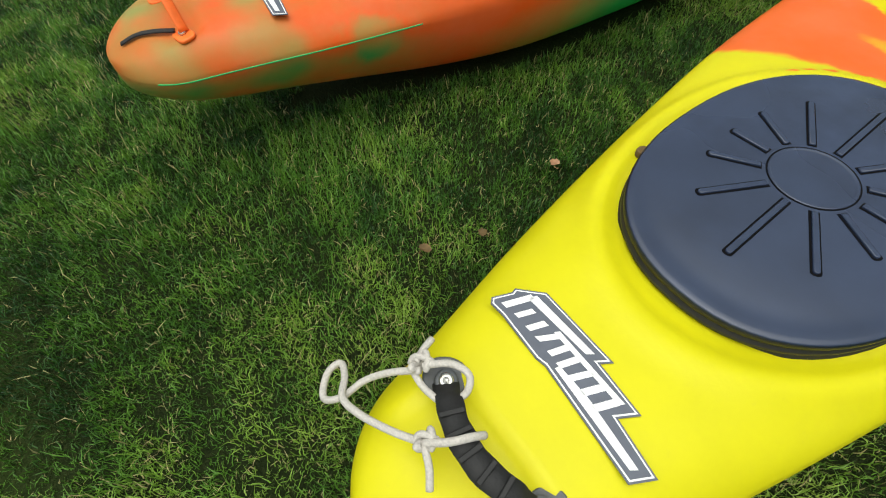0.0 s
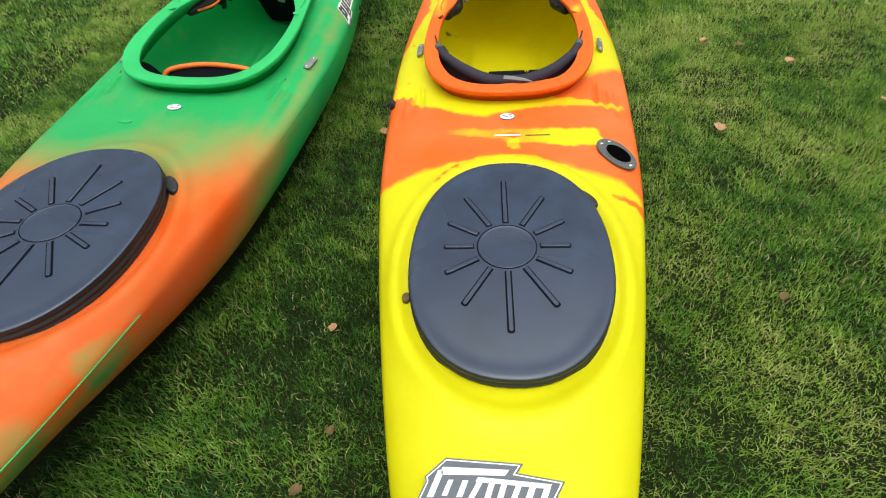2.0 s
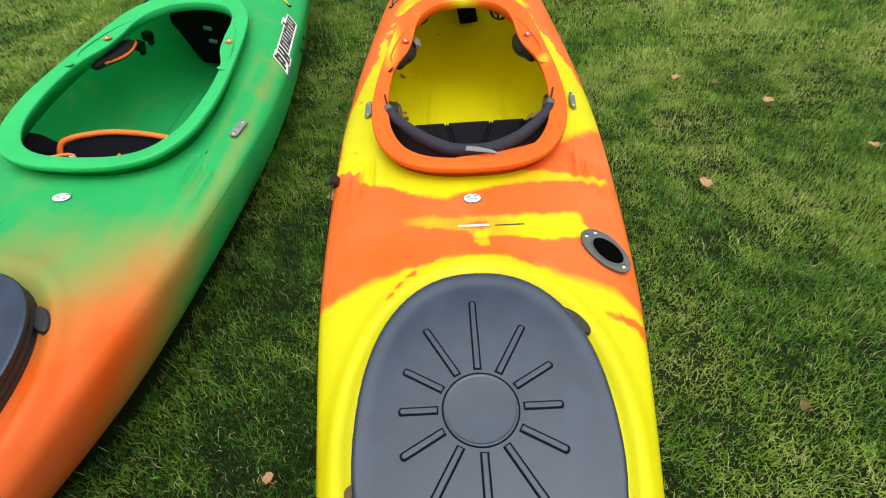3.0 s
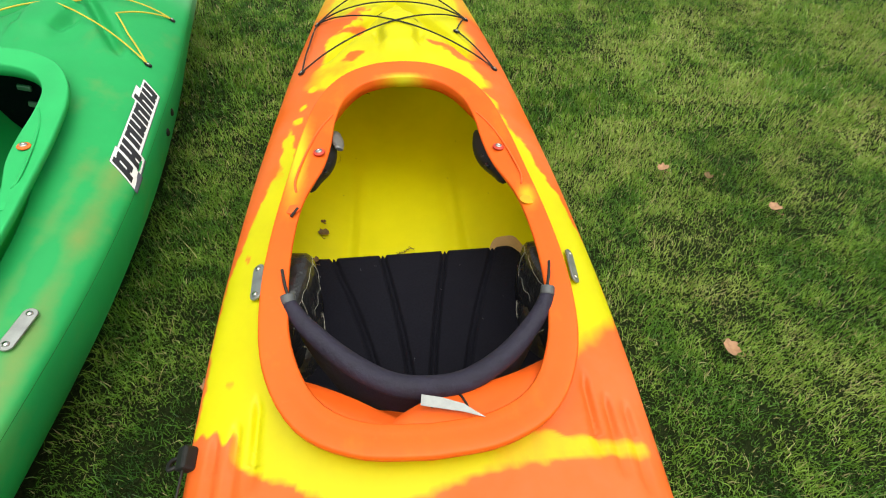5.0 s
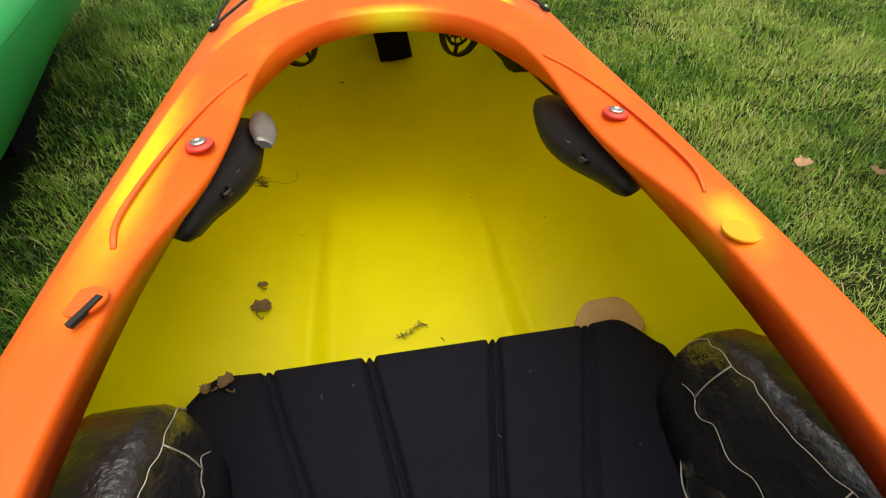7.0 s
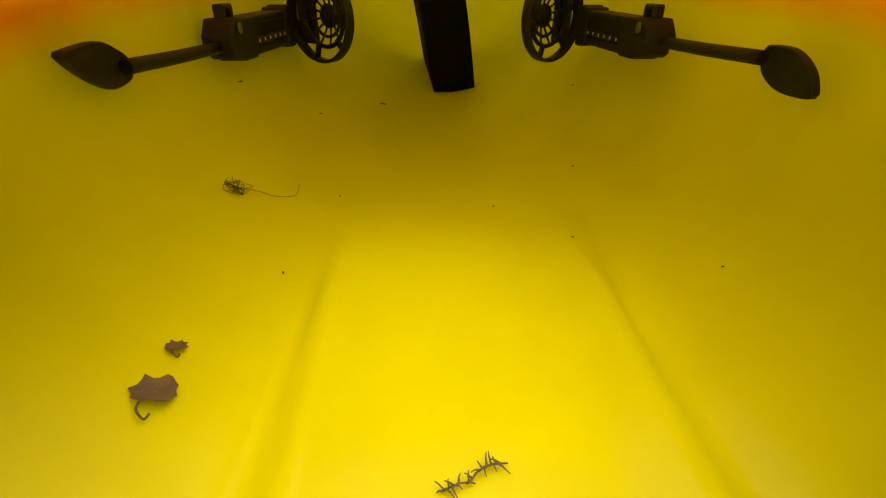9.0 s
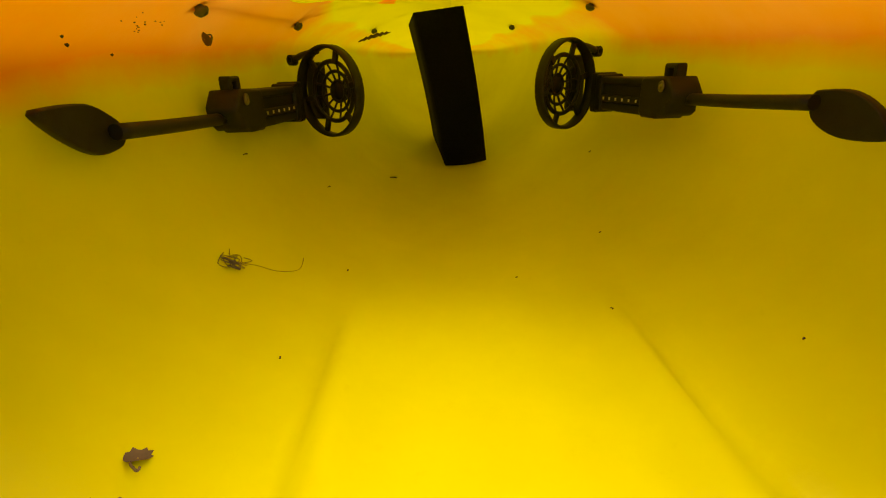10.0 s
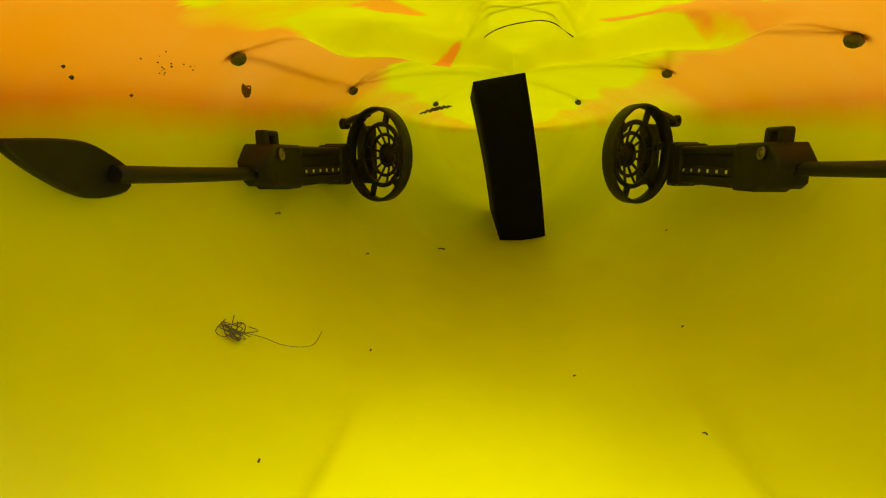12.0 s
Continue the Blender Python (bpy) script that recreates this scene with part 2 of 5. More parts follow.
def thing(name, label, category, at=None, group="", kind=""):
    ob = new(name)
    ob.empty_display_size = 0.05
    if at is not None:
        ob.matrix_world = at
    return tagged(ob, label, category, group, kind)


# ---- the shape shared by both kayaks: x across, y from stern to bow, z up ----
Y_STERN, Y_BOW = 0.195, 3.35
WIDTH = ((0.2, 0.24, 0.3, 0.38, 0.5, 0.65, 0.8, 1.0, 1.15, 1.35, 1.55, 1.7, 1.9, 2.1, 2.35, 2.6, 2.85, 3.1, 3.35),
         (0.10, 0.107, 0.117, 0.137, 0.169, 0.203, 0.233, 0.268, 0.287, 0.305, 0.318, 0.322, 0.319, 0.308, 0.289, 0.260, 0.228, 0.187, 0.14))
SHEER = ((0.2, 0.5, 1.0, 1.4, 1.8, 2.3, 2.8, 3.35), (0.235, 0.24, 0.246, 0.243, 0.240, 0.264, 0.293, 0.30))
KEEL = ((0.2, 0.35, 0.6, 1.0, 1.4, 2.0, 2.25, 2.5, 2.75, 2.95, 3.2, 3.35), (0.16, 0.10, 0.042, 0.012, 0.008, 0.010, 0.020, 0.043, 0.074, 0.096, 0.135, 0.18))
CROWN = ((0.2, 0.3, 0.4, 0.6, 1.0, 1.3, 1.5, 1.9, 2.25, 2.45, 2.7, 3.0, 3.35), (0.268, 0.288, 0.291, 0.288, 0.286, 0.275, 0.286, 0.322, 0.352, 0.368, 0.364, 0.352, 0.315))
FULL = ((0.2, 1.2, 1.8, 2.3, 3.3), (4.5, 4.2, 3.0, 2.2, 2.1))
RIM_Z = ((1.33, 1.55, 1.75, 1.9, 2.1, 2.23), (0.312, 0.330, 0.342, 0.350, 0.364, 0.372))
OUTER = rounded([(0, 1.335, 0), (0.09, 1.344, 0), (0.165, 1.382, 0), (0.212, 1.462, 0), (0.230, 1.57, 0), (0.230, 1.69, 0), (0.220, 1.82, 0),
                 (0.207, 1.95, 0), (0.185, 2.07, 0), (0.135, 2.165, 0), (0.065, 2.215, 0), (0, 2.226, 0)], 60)
INNER = rounded([(0, 1.378, 0), (0.08, 1.386, 0), (0.14, 1.42, 0), (0.178, 1.495, 0), (0.192, 1.59, 0), (0.194, 1.69, 0), (0.184, 1.78, 0),
                 (0.158, 1.86, 0), (0.148, 1.93, 0), (0.143, 2.01, 0), (0.128, 2.085, 0), (0.092, 2.142, 0), (0.044, 2.168, 0), (0, 2.174, 0)], 60)
HOLE = [a.lerp(b, 0.5) for a, b in zip(INNER, OUTER)]
HOLE_Y, HOLE_X = [p.y for p in HOLE], [p.x for p in HOLE]


def end_round(y):
    if y < 0.30:
        return math.sqrt(max(1 - ((0.30 - y) / 0.105) ** 2, 0.0004))
    if y > 3.13:
        return math.sqrt(max(1 - ((y - 3.13) / 0.22) ** 2, 0.0004))
    return 1.0


@functools.lru_cache(None)
def half_width(y):
    return smooth_table(y, *WIDTH) * end_round(y)


@functools.lru_cache(None)
def section(y):
    return end_round(y), smooth_table(y, *SHEER), smooth_table(y, *FULL), smooth_table(y, *CROWN), smooth_table(y, *KEEL)


def deck_z(x, y, lift=0.0, bare=False):
    w = half_width(y)
    e, zs, n, crown, _ = section(y)
    u = min(abs(x) / w, 1.0)
    z = zs + (crown - zs) * e**0.5 * (1 - u**n) ** (1 / (1 + n / 4 * step(y, 0.5, 1.0) + 0.25 * (1 - step(y, 0.5, 1.0))))
    if bare:
        return z + lift * step(y, 0.1, 0.4)
    r = math.hypot(x / 0.172, (y - 0.815) / 0.243)
    z += 0.007 * bump_at(r, 1.18, 0.075) - 0.006 * (1 - step(r, 1.04, 1.13))
    z -= 0.0075 * (1 - step(y, 0.340, 0.349)) * (1 - step(abs(x), 0.06, 0.085)) * step(y, 0.26, 0.30)
    # raised spine and V-shaped fold of the fore deck
    spine = step(y, 2.30, 2.36) * (1 - step(y, 2.50, 2.55)) * (1 - step(abs(x + 0.004), 0.036, 0.062))
    fold = step(y, 2.28, 2.36) * bump_at(y, 2.66 - 1.75 * abs(x + 0.01), 0.028) * (1 - step(abs(x), 0.17, 0.24))
    cheek = step(y, 2.24, 2.34) * (1 - step(y, 2.42, 2.6)) * bump_at(abs(x + 0.004), 0.085, 0.035)
    z += 0.012 * spine - 0.027 * fold - 0.010 * cheek
    z -= 0.013 * bump_at(abs(x + 0.004), 0.054 + 0.25 * (y - 2.39), 0.011) * step(y, 2.352, 2.366) * (1 - step(y, 2.42, 2.44))
    for k, y0, y1 in ((0.218, 1.33, 1.45), (0.243, 1.30, 1.42), (0.270, 1.28, 1.41)):
        z -= 0.0085 * bump_at(abs(x) - 0.06 * (y - 1.36), k, 0.0052) * step(y, y0, y0 + 0.02) * (1 - step(y, y1 - 0.02, y1))
    return z + lift * step(y, 0.1, 0.4)


def hull_z(s, y, lift=0.0, boxy=2.60):
    """Point of the lower hull at s from 0 (keel) to 1 (sheer): half breadth and height."""
    w = half_width(y)
    e, zs, _, _, zk = section(y)
    zs += lift * step(y, 0.1, 0.4)
    p = boxy - 1.45 * min(1.0, (boxy - 1.35) / 1.45) * (1 - step(y, 0.45, 1.0)) - (boxy - 1.85) * step(y, 2.0, 2.75)
    t = s * math.pi / 2
    x = w * math.sin(t) ** (2 / p) if s > 0 else 0.0
    z = zs - (zs - zk) * e**0.4 * (math.cos(t) ** (2 / p) if s < 1 else 0.0)
    groove = step(y, 1.2, 1.35) * (1 - step(y, 2.05, 2.35))
    z += groove * (0.016 * bump_at(x, 0.122, 0.013) - 0.013 * bump_at(x, 0.146, 0.011))
    return x, z


def floor_z(x, y):
    """Height of the inner floor at a place."""
    lo, hi = 0.0, 1.0
    for _ in range(24):
        mid = (lo + hi) / 2
        lo, hi = (mid, hi) if hull_z(mid, y)[0] < abs(x) else (lo, mid)
    return hull_z(lo, y)[1]


def deck_pose(x, y, lift=0.0, turn=0.0, raise_by=0.0):
    """Pose of a flat thing lying on the deck."""
    d = 0.006
    n = Vector((deck_z(x - d, y, lift) - deck_z(x + d, y, lift), deck_z(x, y - d, lift) - deck_z(x, y + d, lift), 2 * d)).normalized()
    q = Vector((0, 0, 1)).rotation_difference(n)
    return Matrix.Translation(Vector((x, y, deck_z(x, y, lift))) + n * raise_by) @ q.to_matrix().to_4x4() @ pose(0, 0, 0, 0, 0, turn)


def shell(lift, blend, pale, boxy=2.60, fine=370, upper=70):
    """The moulded hull and deck in one skin, open at the cockpit."""
    ys = set(np.round(np.linspace(Y_STERN + 0.012, Y_BOW - 0.012, fine), 4))
    for a, b, side in ((HOLE_Y[0], 0.06, 1), (HOLE_Y[-1], 0.06, -1)):
        ys |= {round(a + side * b * (k / 12) ** 2, 4) for k in range(13)}
    ys |= {round(Y_STERN + 0.0004 + 0.012 * k / 6, 4) for k in range(6)} | {round(Y_BOW - 0.0004 - 0.012 * k / 6, 4) for k in range(6)}
    ys = sorted(ys)
    lower = 30
    bm = bmesh.new()
    for side in (1, -1):
        rows = []
        for y in ys:
            w = half_width(y)
            hole = float(np.interp(y, HOLE_Y, HOLE_X)) if HOLE_Y[0] < y < HOLE_Y[-1] else 0.0
            row = [bm.verts.new((side * a, y, b)) for a, b in (hull_z(k / lower, y, lift, boxy) for k in range(lower))]
            for k in range(upper + 1):
                s = 1 - (1 - k / upper) ** 1.0
                x = w + (hole - w) * (1 - (1 - s) ** 1.6)
                row.append(bm.verts.new((side * x, y, deck_z(x, y, lift) if k else smooth_table(y, *SHEER) + lift * step(y, 0.1, 0.4))))
            rows.append(row)
        for a, b in zip(rows, rows[1:]):
            for k in range(lower + upper):
                bm.faces.new((a[k], b[k], b[k + 1], a[k + 1]) if side < 0 else (a[k], a[k + 1], b[k + 1], b[k]))
    bmesh.ops.remove_doubles(bm, verts=bm.verts, dist=0.0004)
    bmesh.ops.recalc_face_normals(bm, faces=bm.faces)
    for f in bm.faces:
        f.smooth = True
    la, lb = bm.verts.layers.float.new("blend"), bm.verts.layers.float.new("pale")
    for v in bm.verts:
        v[la], v[lb] = blend(*v.co), pale(*v.co)
    return bm


def rim(lift, blend):
    """The cockpit coaming: a broad lip, turned down inside, on a wall that stands on the deck."""
    rows = []
    n = len(OUTER)
    for side in (1, -1):
        for i in (range(n) if side > 0 else range(n - 2, 0, -1)):
            o, q, h = OUTER[i], INNER[i], HOLE[i]
            zr = smooth_table(o.y, *RIM_Z) + lift
            zi = smooth_table(q.y, *RIM_Z) + lift - 0.006 - 0.004 * step(q.y, 2.0, 2.14)
            foot = deck_z(h.x, h.y, lift) - 0.004
            row = []
            fore = step(q.y, 1.96, 2.10)
            deep = 0.030 - 0.005 * fore
            for s, z in ((0.40 - 0.43 * fore, -deep), (0.12 - 0.13 * fore, -0.45 * deep), (0.0, -0.003), (0.035, 0.0), (0.07, 0.0005)):
                p = q.lerp(o, s)
                row.append((side * p.x, p.y, zi + z))
            for s, dz in ((0.3, 0.0008), (0.42, 0.0004), (0.55, 0.0012), (0.8, 0.0010), (0.92, 0.0006), (0.965, 0.0), (1.0, -0.003), (0.99, -0.012), (0.9, -0.014), (0.62, -0.014)):
                p = q.lerp(o, s)
                z = zi + (zr - zi) * s
                row.append((side * p.x, p.y, z + dz))
            row.append((side * h.x, h.y, foot))
            p = q.lerp(h, 0.95 - 0.65 * fore)
            row.append((side * p.x, p.y, zi - deep))
            rows.append(row)
    bm = grid_mesh(rows, loop_u=True, loop_v=True)
    la = bm.verts.layers.float.new("blend")
    for v in bm.verts:
        v[la] = blend(*v.co)
    return bm


def ellipse_ring(rx, ry, z, n=64, cy=0.0, square=2.25):
    out = []
    for k in range(n):
        t = 2 * math.pi * k / n
        c, s = math.cos(t), math.sin(t)
        out.append((rx * math.copysign(abs(c) ** (2 / square), c), cy + ry * math.copysign(abs(s) ** (2 / square), s), z))
    return out


def hatch_lid(parent, at):
    """Oval rubber hatch lid: stepped edge, flat top, twelve ribs round a raised disc, two finger tabs."""
    prof = [(0.965, -0.006), (1.004, -0.005), (1.010, 0.0), (0.992, 0.002), (0.992, 0.005), (1.006, 0.007), (1.006, 0.012), (0.988, 0.014), (0.988, 0.017), (1.004, 0.019), (1.005, 0.0235), (1.0, 0.026)]
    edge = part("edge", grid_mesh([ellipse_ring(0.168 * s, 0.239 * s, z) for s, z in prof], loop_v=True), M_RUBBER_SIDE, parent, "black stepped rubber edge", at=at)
    top = [(1.003, 0.0255), (0.99, 0.0275), (0.965, 0.028), (0.93, 0.0268), (0.87, 0.0262), (0.84, 0.0268), (0.6, 0.027), (0.3, 0.027), (0.02, 0.027)]
    bm = grid_mesh([ellipse_ring(0.168 * s, 0.239 * s, z) for s, z in top], loop_v=True, cap=True)
    lid = part("hatch_lid", bm, M_RUBBER, parent, "black rubber hatch lid with moulded ribs, sky tint in its colour", at=at)
    part("hub_disc", turned([(0.0495, 0.0), (0.049, 0.0012), (0.0475, 0.0016), (0.046, 0.0008), (0.0445, 0.0006), (0.001, 0.0009)], 40), M_RUBBER, lid, at=pose(-0.004, 0.008, 0.0268))
    # Near-black ring laid round the hub: groove shade as colour, nothing is cut.
    part("hub_shade_ring", grid_mesh([ellipse_ring(r, r, z, 48, 0, 2.0) for r, z in ((0.0485, 0.0), (0.0485, 0.0005), (0.0510, 0.0005), (0.0510, 0.0))], loop_v=True), M_GROOVE_SHADE, lid, at=pose(-0.004, 0.008, 0.0270))
    lengths = (0.167, 0.137, 0.113, 0.102, 0.113, 0.140)
    for k in range(12):
        a, far = k * 30.0 - 2, lengths[k % 6]
        near = 0.057
        cap_n = 6
        out = [(0.0036 * math.sin(math.pi * j / cap_n - math.pi / 2) * -1, far + 0.0036 * math.cos(math.pi * j / cap_n - math.pi / 2)) for j in range(cap_n + 1)]
        out += [(-0.0036, near), (0.0036, near)]
        # Wider near-black strip under each rib draws its shaded outline.
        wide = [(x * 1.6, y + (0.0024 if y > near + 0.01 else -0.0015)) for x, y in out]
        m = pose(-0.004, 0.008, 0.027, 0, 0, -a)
        groove = part("groove", slab(wide, 0.0, 0.0005), M_GROOVE_SHADE, lid, at=m)
        part("rib", slab(out, -0.001, 0.0030, 0.0011), M_RUBBER, lid, at=m)
    tab = [(0.012 * math.cos(t) * 1.0, 0.030 * math.sin(t)) for t in (2 * math.pi * j / 20 for j in range(20))]
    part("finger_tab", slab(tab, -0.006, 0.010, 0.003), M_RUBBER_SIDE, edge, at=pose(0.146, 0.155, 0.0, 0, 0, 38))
    part("tether_tab", slab([(x * 0.6, y * 0.3) for x, y in tab], -0.008, 0.003, 0.002), M_LEAF, edge, "brown tether loop", at=pose(-0.168, -0.085, 0.0, 0, 0, -10))
    return lid


def bars_decal(parent, at, lift):
    """Sticker: a slate outline with a white edge and slanted white bars on it."""
    outline = [(-0.1056, -0.0240), (-0.0985, -0.0039), (-0.1001, 0.0011), (-0.0905, 0.0110), (-0.0797, 0.0225), (0.0074, 0.0245), (0.0007, 0.0134), (0.0570, 0.0094), (0.0471, -0.0094), (0.1014, -0.0181), (0.0935, -0.0345), (-0.0213, -0.0244), (-0.0318, -0.0270), (-0.0866, -0.0250), (-0.1027, -0.0267)]

    def grown(d):
        """The outline moved outwards by d along its corners' normals."""
        out, n = [], len(outline)
        for i in range(n):
            p, q, r = Vector(outline[i - 1]), Vector(outline[i]), Vector(outline[(i + 1) % n])
            e, f = (q - p).normalized(), (r - q).normalized()
            m = Vector((-e.y - f.y, e.x + f.x))
            m = m.normalized() / max(0.5, m.length / 2)
            out.append(tuple(q + m * d))
        return out
    sticker = part("sticker", slab(grown(0.0036), 0.0, 0.0012), M_SLATE, parent, "slate and white vinyl name sticker", at=at)
    part("white_edge", slab(grown(0.0018), 0.0012, 0.0016), M_WHITE, sticker)
    part("field", slab(grown(0.0002), 0.0016, 0.0020), M_SLATE, sticker)
    for shape in ([(-0.0888, 0.0104), (-0.0811, 0.0112), (-0.0906, -0.0202), (-0.0983, -0.0210)],
                  [(-0.0751, 0.0006), (-0.0688, 0.0013), (-0.0746, -0.0171), (-0.0809, -0.0178)],
                  [(-0.0579, 0.0016), (-0.0509, 0.0023), (-0.0567, -0.0168), (-0.0637, -0.0175)],
                  [(-0.0404, 0.0019), (-0.0334, 0.0026), (-0.0426, -0.0162), (-0.0496, -0.0169)],
                  [(-0.0263, 0.0018), (-0.0193, 0.0025), (-0.0244, -0.0166), (-0.0314, -0.0173)],
                  [(-0.0116, 0.0025), (-0.0046, 0.0032), (-0.0103, -0.0174), (-0.0173, -0.0181)],
                  [(0.0059, 0.0036), (0.0129, 0.0043), (0.0051, -0.0166), (-0.0019, -0.0173)],
                  [(0.0211, 0.0021), (0.0288, 0.0029), (0.0217, -0.0172), (0.0140, -0.0179)],
                  [(0.0379, 0.0023), (0.0456, 0.0031), (0.0379, -0.0185), (0.0302, -0.0193)],
                  [(-0.0836, 0.0147), (-0.0030, 0.0190), (-0.0077, 0.0119), (-0.0876, 0.0053)],
                  [(-0.0399, 0.0072), (0.0472, 0.0077), (0.0446, 0.0022), (-0.0425, 0.0017)],
                  [(-0.0131, -0.0169), (0.0255, -0.0160), (0.0361, -0.0172), (0.0924, -0.0235), (0.0884, -0.0298), (-0.0137, -0.0222)]):
        part("bar", slab(shape, 0.0020, 0.0024), M_WHITE, sticker)
    return sticker


def oval_badge(parent, at):
    b = part("badge", slab(disc(0.019, 28, 1.0, 0.78), 0.0, 0.0012), M_SLATE, parent, "small oval blue and white badge", at=at)
    part("badge_face", slab(disc(0.0172, 28, 1.0, 0.76), 0.0012, 0.0016), M_WHITE, b)
    for x, y, w, h in ((-0.006, 0.0065, 0.012, 0.0028), (0.007, 0.0055, 0.008, 0.0035), (-0.008, 0.001, 0.009, 0.0036), (0.004, 0.0005, 0.012, 0.0034), (-0.004, -0.005, 0.010, 0.0032), (0.007, -0.006, 0.006, 0.0036), (0.0, -0.0095, 0.012, 0.0022)):
        part("badge_bar", slab([(x - w / 2, y), (x + w / 2, y + 0.001), (x + w / 2 + 0.001, y + h), (x - w / 2 + 0.001, y + h)], 0.0016, 0.0019), M_PALE_BLUE if w > 0.0115 else M_SLATE, b)
    return b


def screw(parent, at, r=0.008, washer=None, name="screw"):
    if washer:
        part("washer", turned([(r * 1.55, 0.0), (r * 1.5, 0.002), (r * 1.2, 0.003), (0.0005, 0.003)], 20), washer, parent, at=at)
    s = part(name, turned([(r, 0.0), (r * 0.98, 0.0035), (r * 0.75, 0.0048), (r * 0.35, 0.005), (r * 0.3, 0.0035), (0.0003, 0.0032)], 18), M_STEEL, parent, "bright steel screw", at=at)
    return s


def side_plate(parent, x, y, z, turn, lean=0.0):
    """Riveted rim plate with a rounded outline and a screw at each end."""
    pts = [(0.010 * math.cos(t), (0.026 if math.sin(t) > 0 else -0.026) + 0.010 * math.sin(t)) for t in (2 * math.pi * (j + 0.5) / 20 for j in range(20))]
    m = pose(x, y, z, 0, lean, turn)
    p = part("rim_plate", slab(pts, 0.0, 0.004, 0.001), M_SILVER, parent, "grey metal plate with two screws", at=m)
    for e in (-0.026, 0.026):
        part("screw", turned([(0.0045, 0.004), (0.004, 0.006), (0.0003, 0.0065)], 12), M_STEEL, p, at=pose(0, e, 0))
    return p


# ---- colour runs of the two kayaks ----
def wander(x, y, f, seed):
    return noise.noise((x * f, y * f, seed * 7.3))


def run_of(x, xs, ys):
    return float(np.interp(x, xs, ys))


def blot(x, y, cx, cy, rx, ry, turn=0.0, soft=0.35):
    """A patch of paint with a ragged outline: 1 inside, 0 outside."""
    c, q = math.cos(radians(turn)), math.sin(radians(turn))
    dx, dy = x - cx, y - cy
    d = math.hypot((dx * c + dy * q) / rx, (dy * c - dx * q) / ry)
    if d > 2.2:
        return 0.0
    d += 0.50 * wander(x, y, 38, cx * 9) + 0.28 * wander(x, y, 100, cy * 9)
    return 1 - step(d, 1 - soft, 1 + soft)


def between(v, low, high, soft_low, soft_high):
    return step(v, low - soft_low, low + soft_low) * (1 - step(v, high - soft_high, high + soft_high))


def yellow_blend(x, y, z):
    """0 yellow, 1 orange."""
    w = half_width(y)
    u = abs(x) / w
    zs = section(y)[1]
    deckness = step(z, zs - 0.05 - 0.05 * (1 - step(y, 1.9, 2.1)), zs + 0.012 + 0.02 * step(y, 2.0, 2.2))
    if deckness <= 0 or y < 0.9:
        return 0.0
    jit = 0.006 * wander(x, y, 34, 1) + 0.004 * wander(x, y, 90, 2)
    yj = y + jit
    # orange from the hatch's fore edge on
    front = run_of(x, (-0.29, -0.22, -0.16, -0.11, -0.06, 0.01, 0.06, 0.10, 0.13, 0.19, 0.235, 0.26, 0.29), (1.005, 1.04, 1.07, 1.09, 1.11, 1.12, 1.112, 1.088, 1.07, 1.045, 1.025, 0.985, 0.96))
    soft = 0.007 + 0.020 * step(x, 0.08, 0.16) + 0.012 * step(-x, 0.1, 0.2)
    v = (0.80 + 0.2 * step(y, front + 0.01, front + 0.05)) * step(yj, front - soft, front + soft)
    v += 0.85 * (blot(x, y, -0.110, 1.077, 0.010, 0.006, 40) + blot(x, y, -0.13, 1.052, 0.012, 0.004, 50) + blot(x, y, -0.142, 1.03, 0.012, 0.0035, 60))
    v += 0.8 * blot(x, y, 0.238, 0.975, 0.034, 0.008, -18) + 0.6 * blot(x, y, 0.255, 0.955, 0.02, 0.006, -60)
    v -= 0.75 * blot(x, y, 0.208, 1.185, 0.008, 0.010, 20, 0.5)
    # pale streak across the middle
    low = run_of(x, (-0.16, -0.03, 0.04, 0.18), (1.213, 1.188, 1.168, 1.158))
    v -= (0.52 + 0.36 * step(x, 0.03, 0.12)) * between(yj, low, 1.233, 0.006, 0.012) * between(x, -0.135, 0.207, 0.05, 0.008)
    v += 0.55 * blot(x, y, 0.008, 1.203, 0.020, 0.009, 0) - 0.55 * blot(x, y, 0.010, 1.165, 0.016, 0.017, 0)
    v -= 0.22 * bump_at(y, 1.262, 0.03) * bump_at(x, -0.07, 0.07)
    # band behind the rim
    low = run_of(x, (-0.27, -0.19, -0.12, -0.05, -0.02, 0.07, 0.18, 0.29), (1.375, 1.338, 1.302, 1.288, 1.302, 1.322, 1.333, 1.326))
    high = run_of(x, (0.0, 0.06, 0.12, 0.18, 0.29), (1.60, 1.42, 1.372, 1.362, 1.346))
    v -= (0.90 - 0.22 * step(x, 0.0, 0.1)) * between(yj, low, high, 0.007 + 0.012 * bump_at(x, -0.05, 0.08), 0.006) * between(x, -0.245, 0.285, 0.02, 0.01)
    drip = 1.395 + 0.035 * wander(x, 0.0, 70, 4)
    v -= 0.95 * step(y, drip - 0.006, drip + 0.006) * (1 - step(x, -0.17, -0.15)) * (1 - step(y, 1.84, 1.99)) * step(x + w + jit, *(lambda e: (e - 0.006, e + 0.006))(0.008 + 0.055 * step(y, 1.6, 2.02)))
    v += 0.6 * blot(x, y, -0.283, 1.70, 0.004, 0.010, 20) + 0.4 * blot(x, y, -0.268, 1.47, 0.008, 0.008)
    v -= 0.9 * (blot(x, y, -0.245, 1.97, 0.014, 0.075, 4) + blot(x, y, -0.232, 2.075, 0.014, 0.013) + blot(x, y, -0.226, 2.125, 0.009, 0.012, -30) + blot(x, y, -0.212, 2.19, 0.009, 0.011))
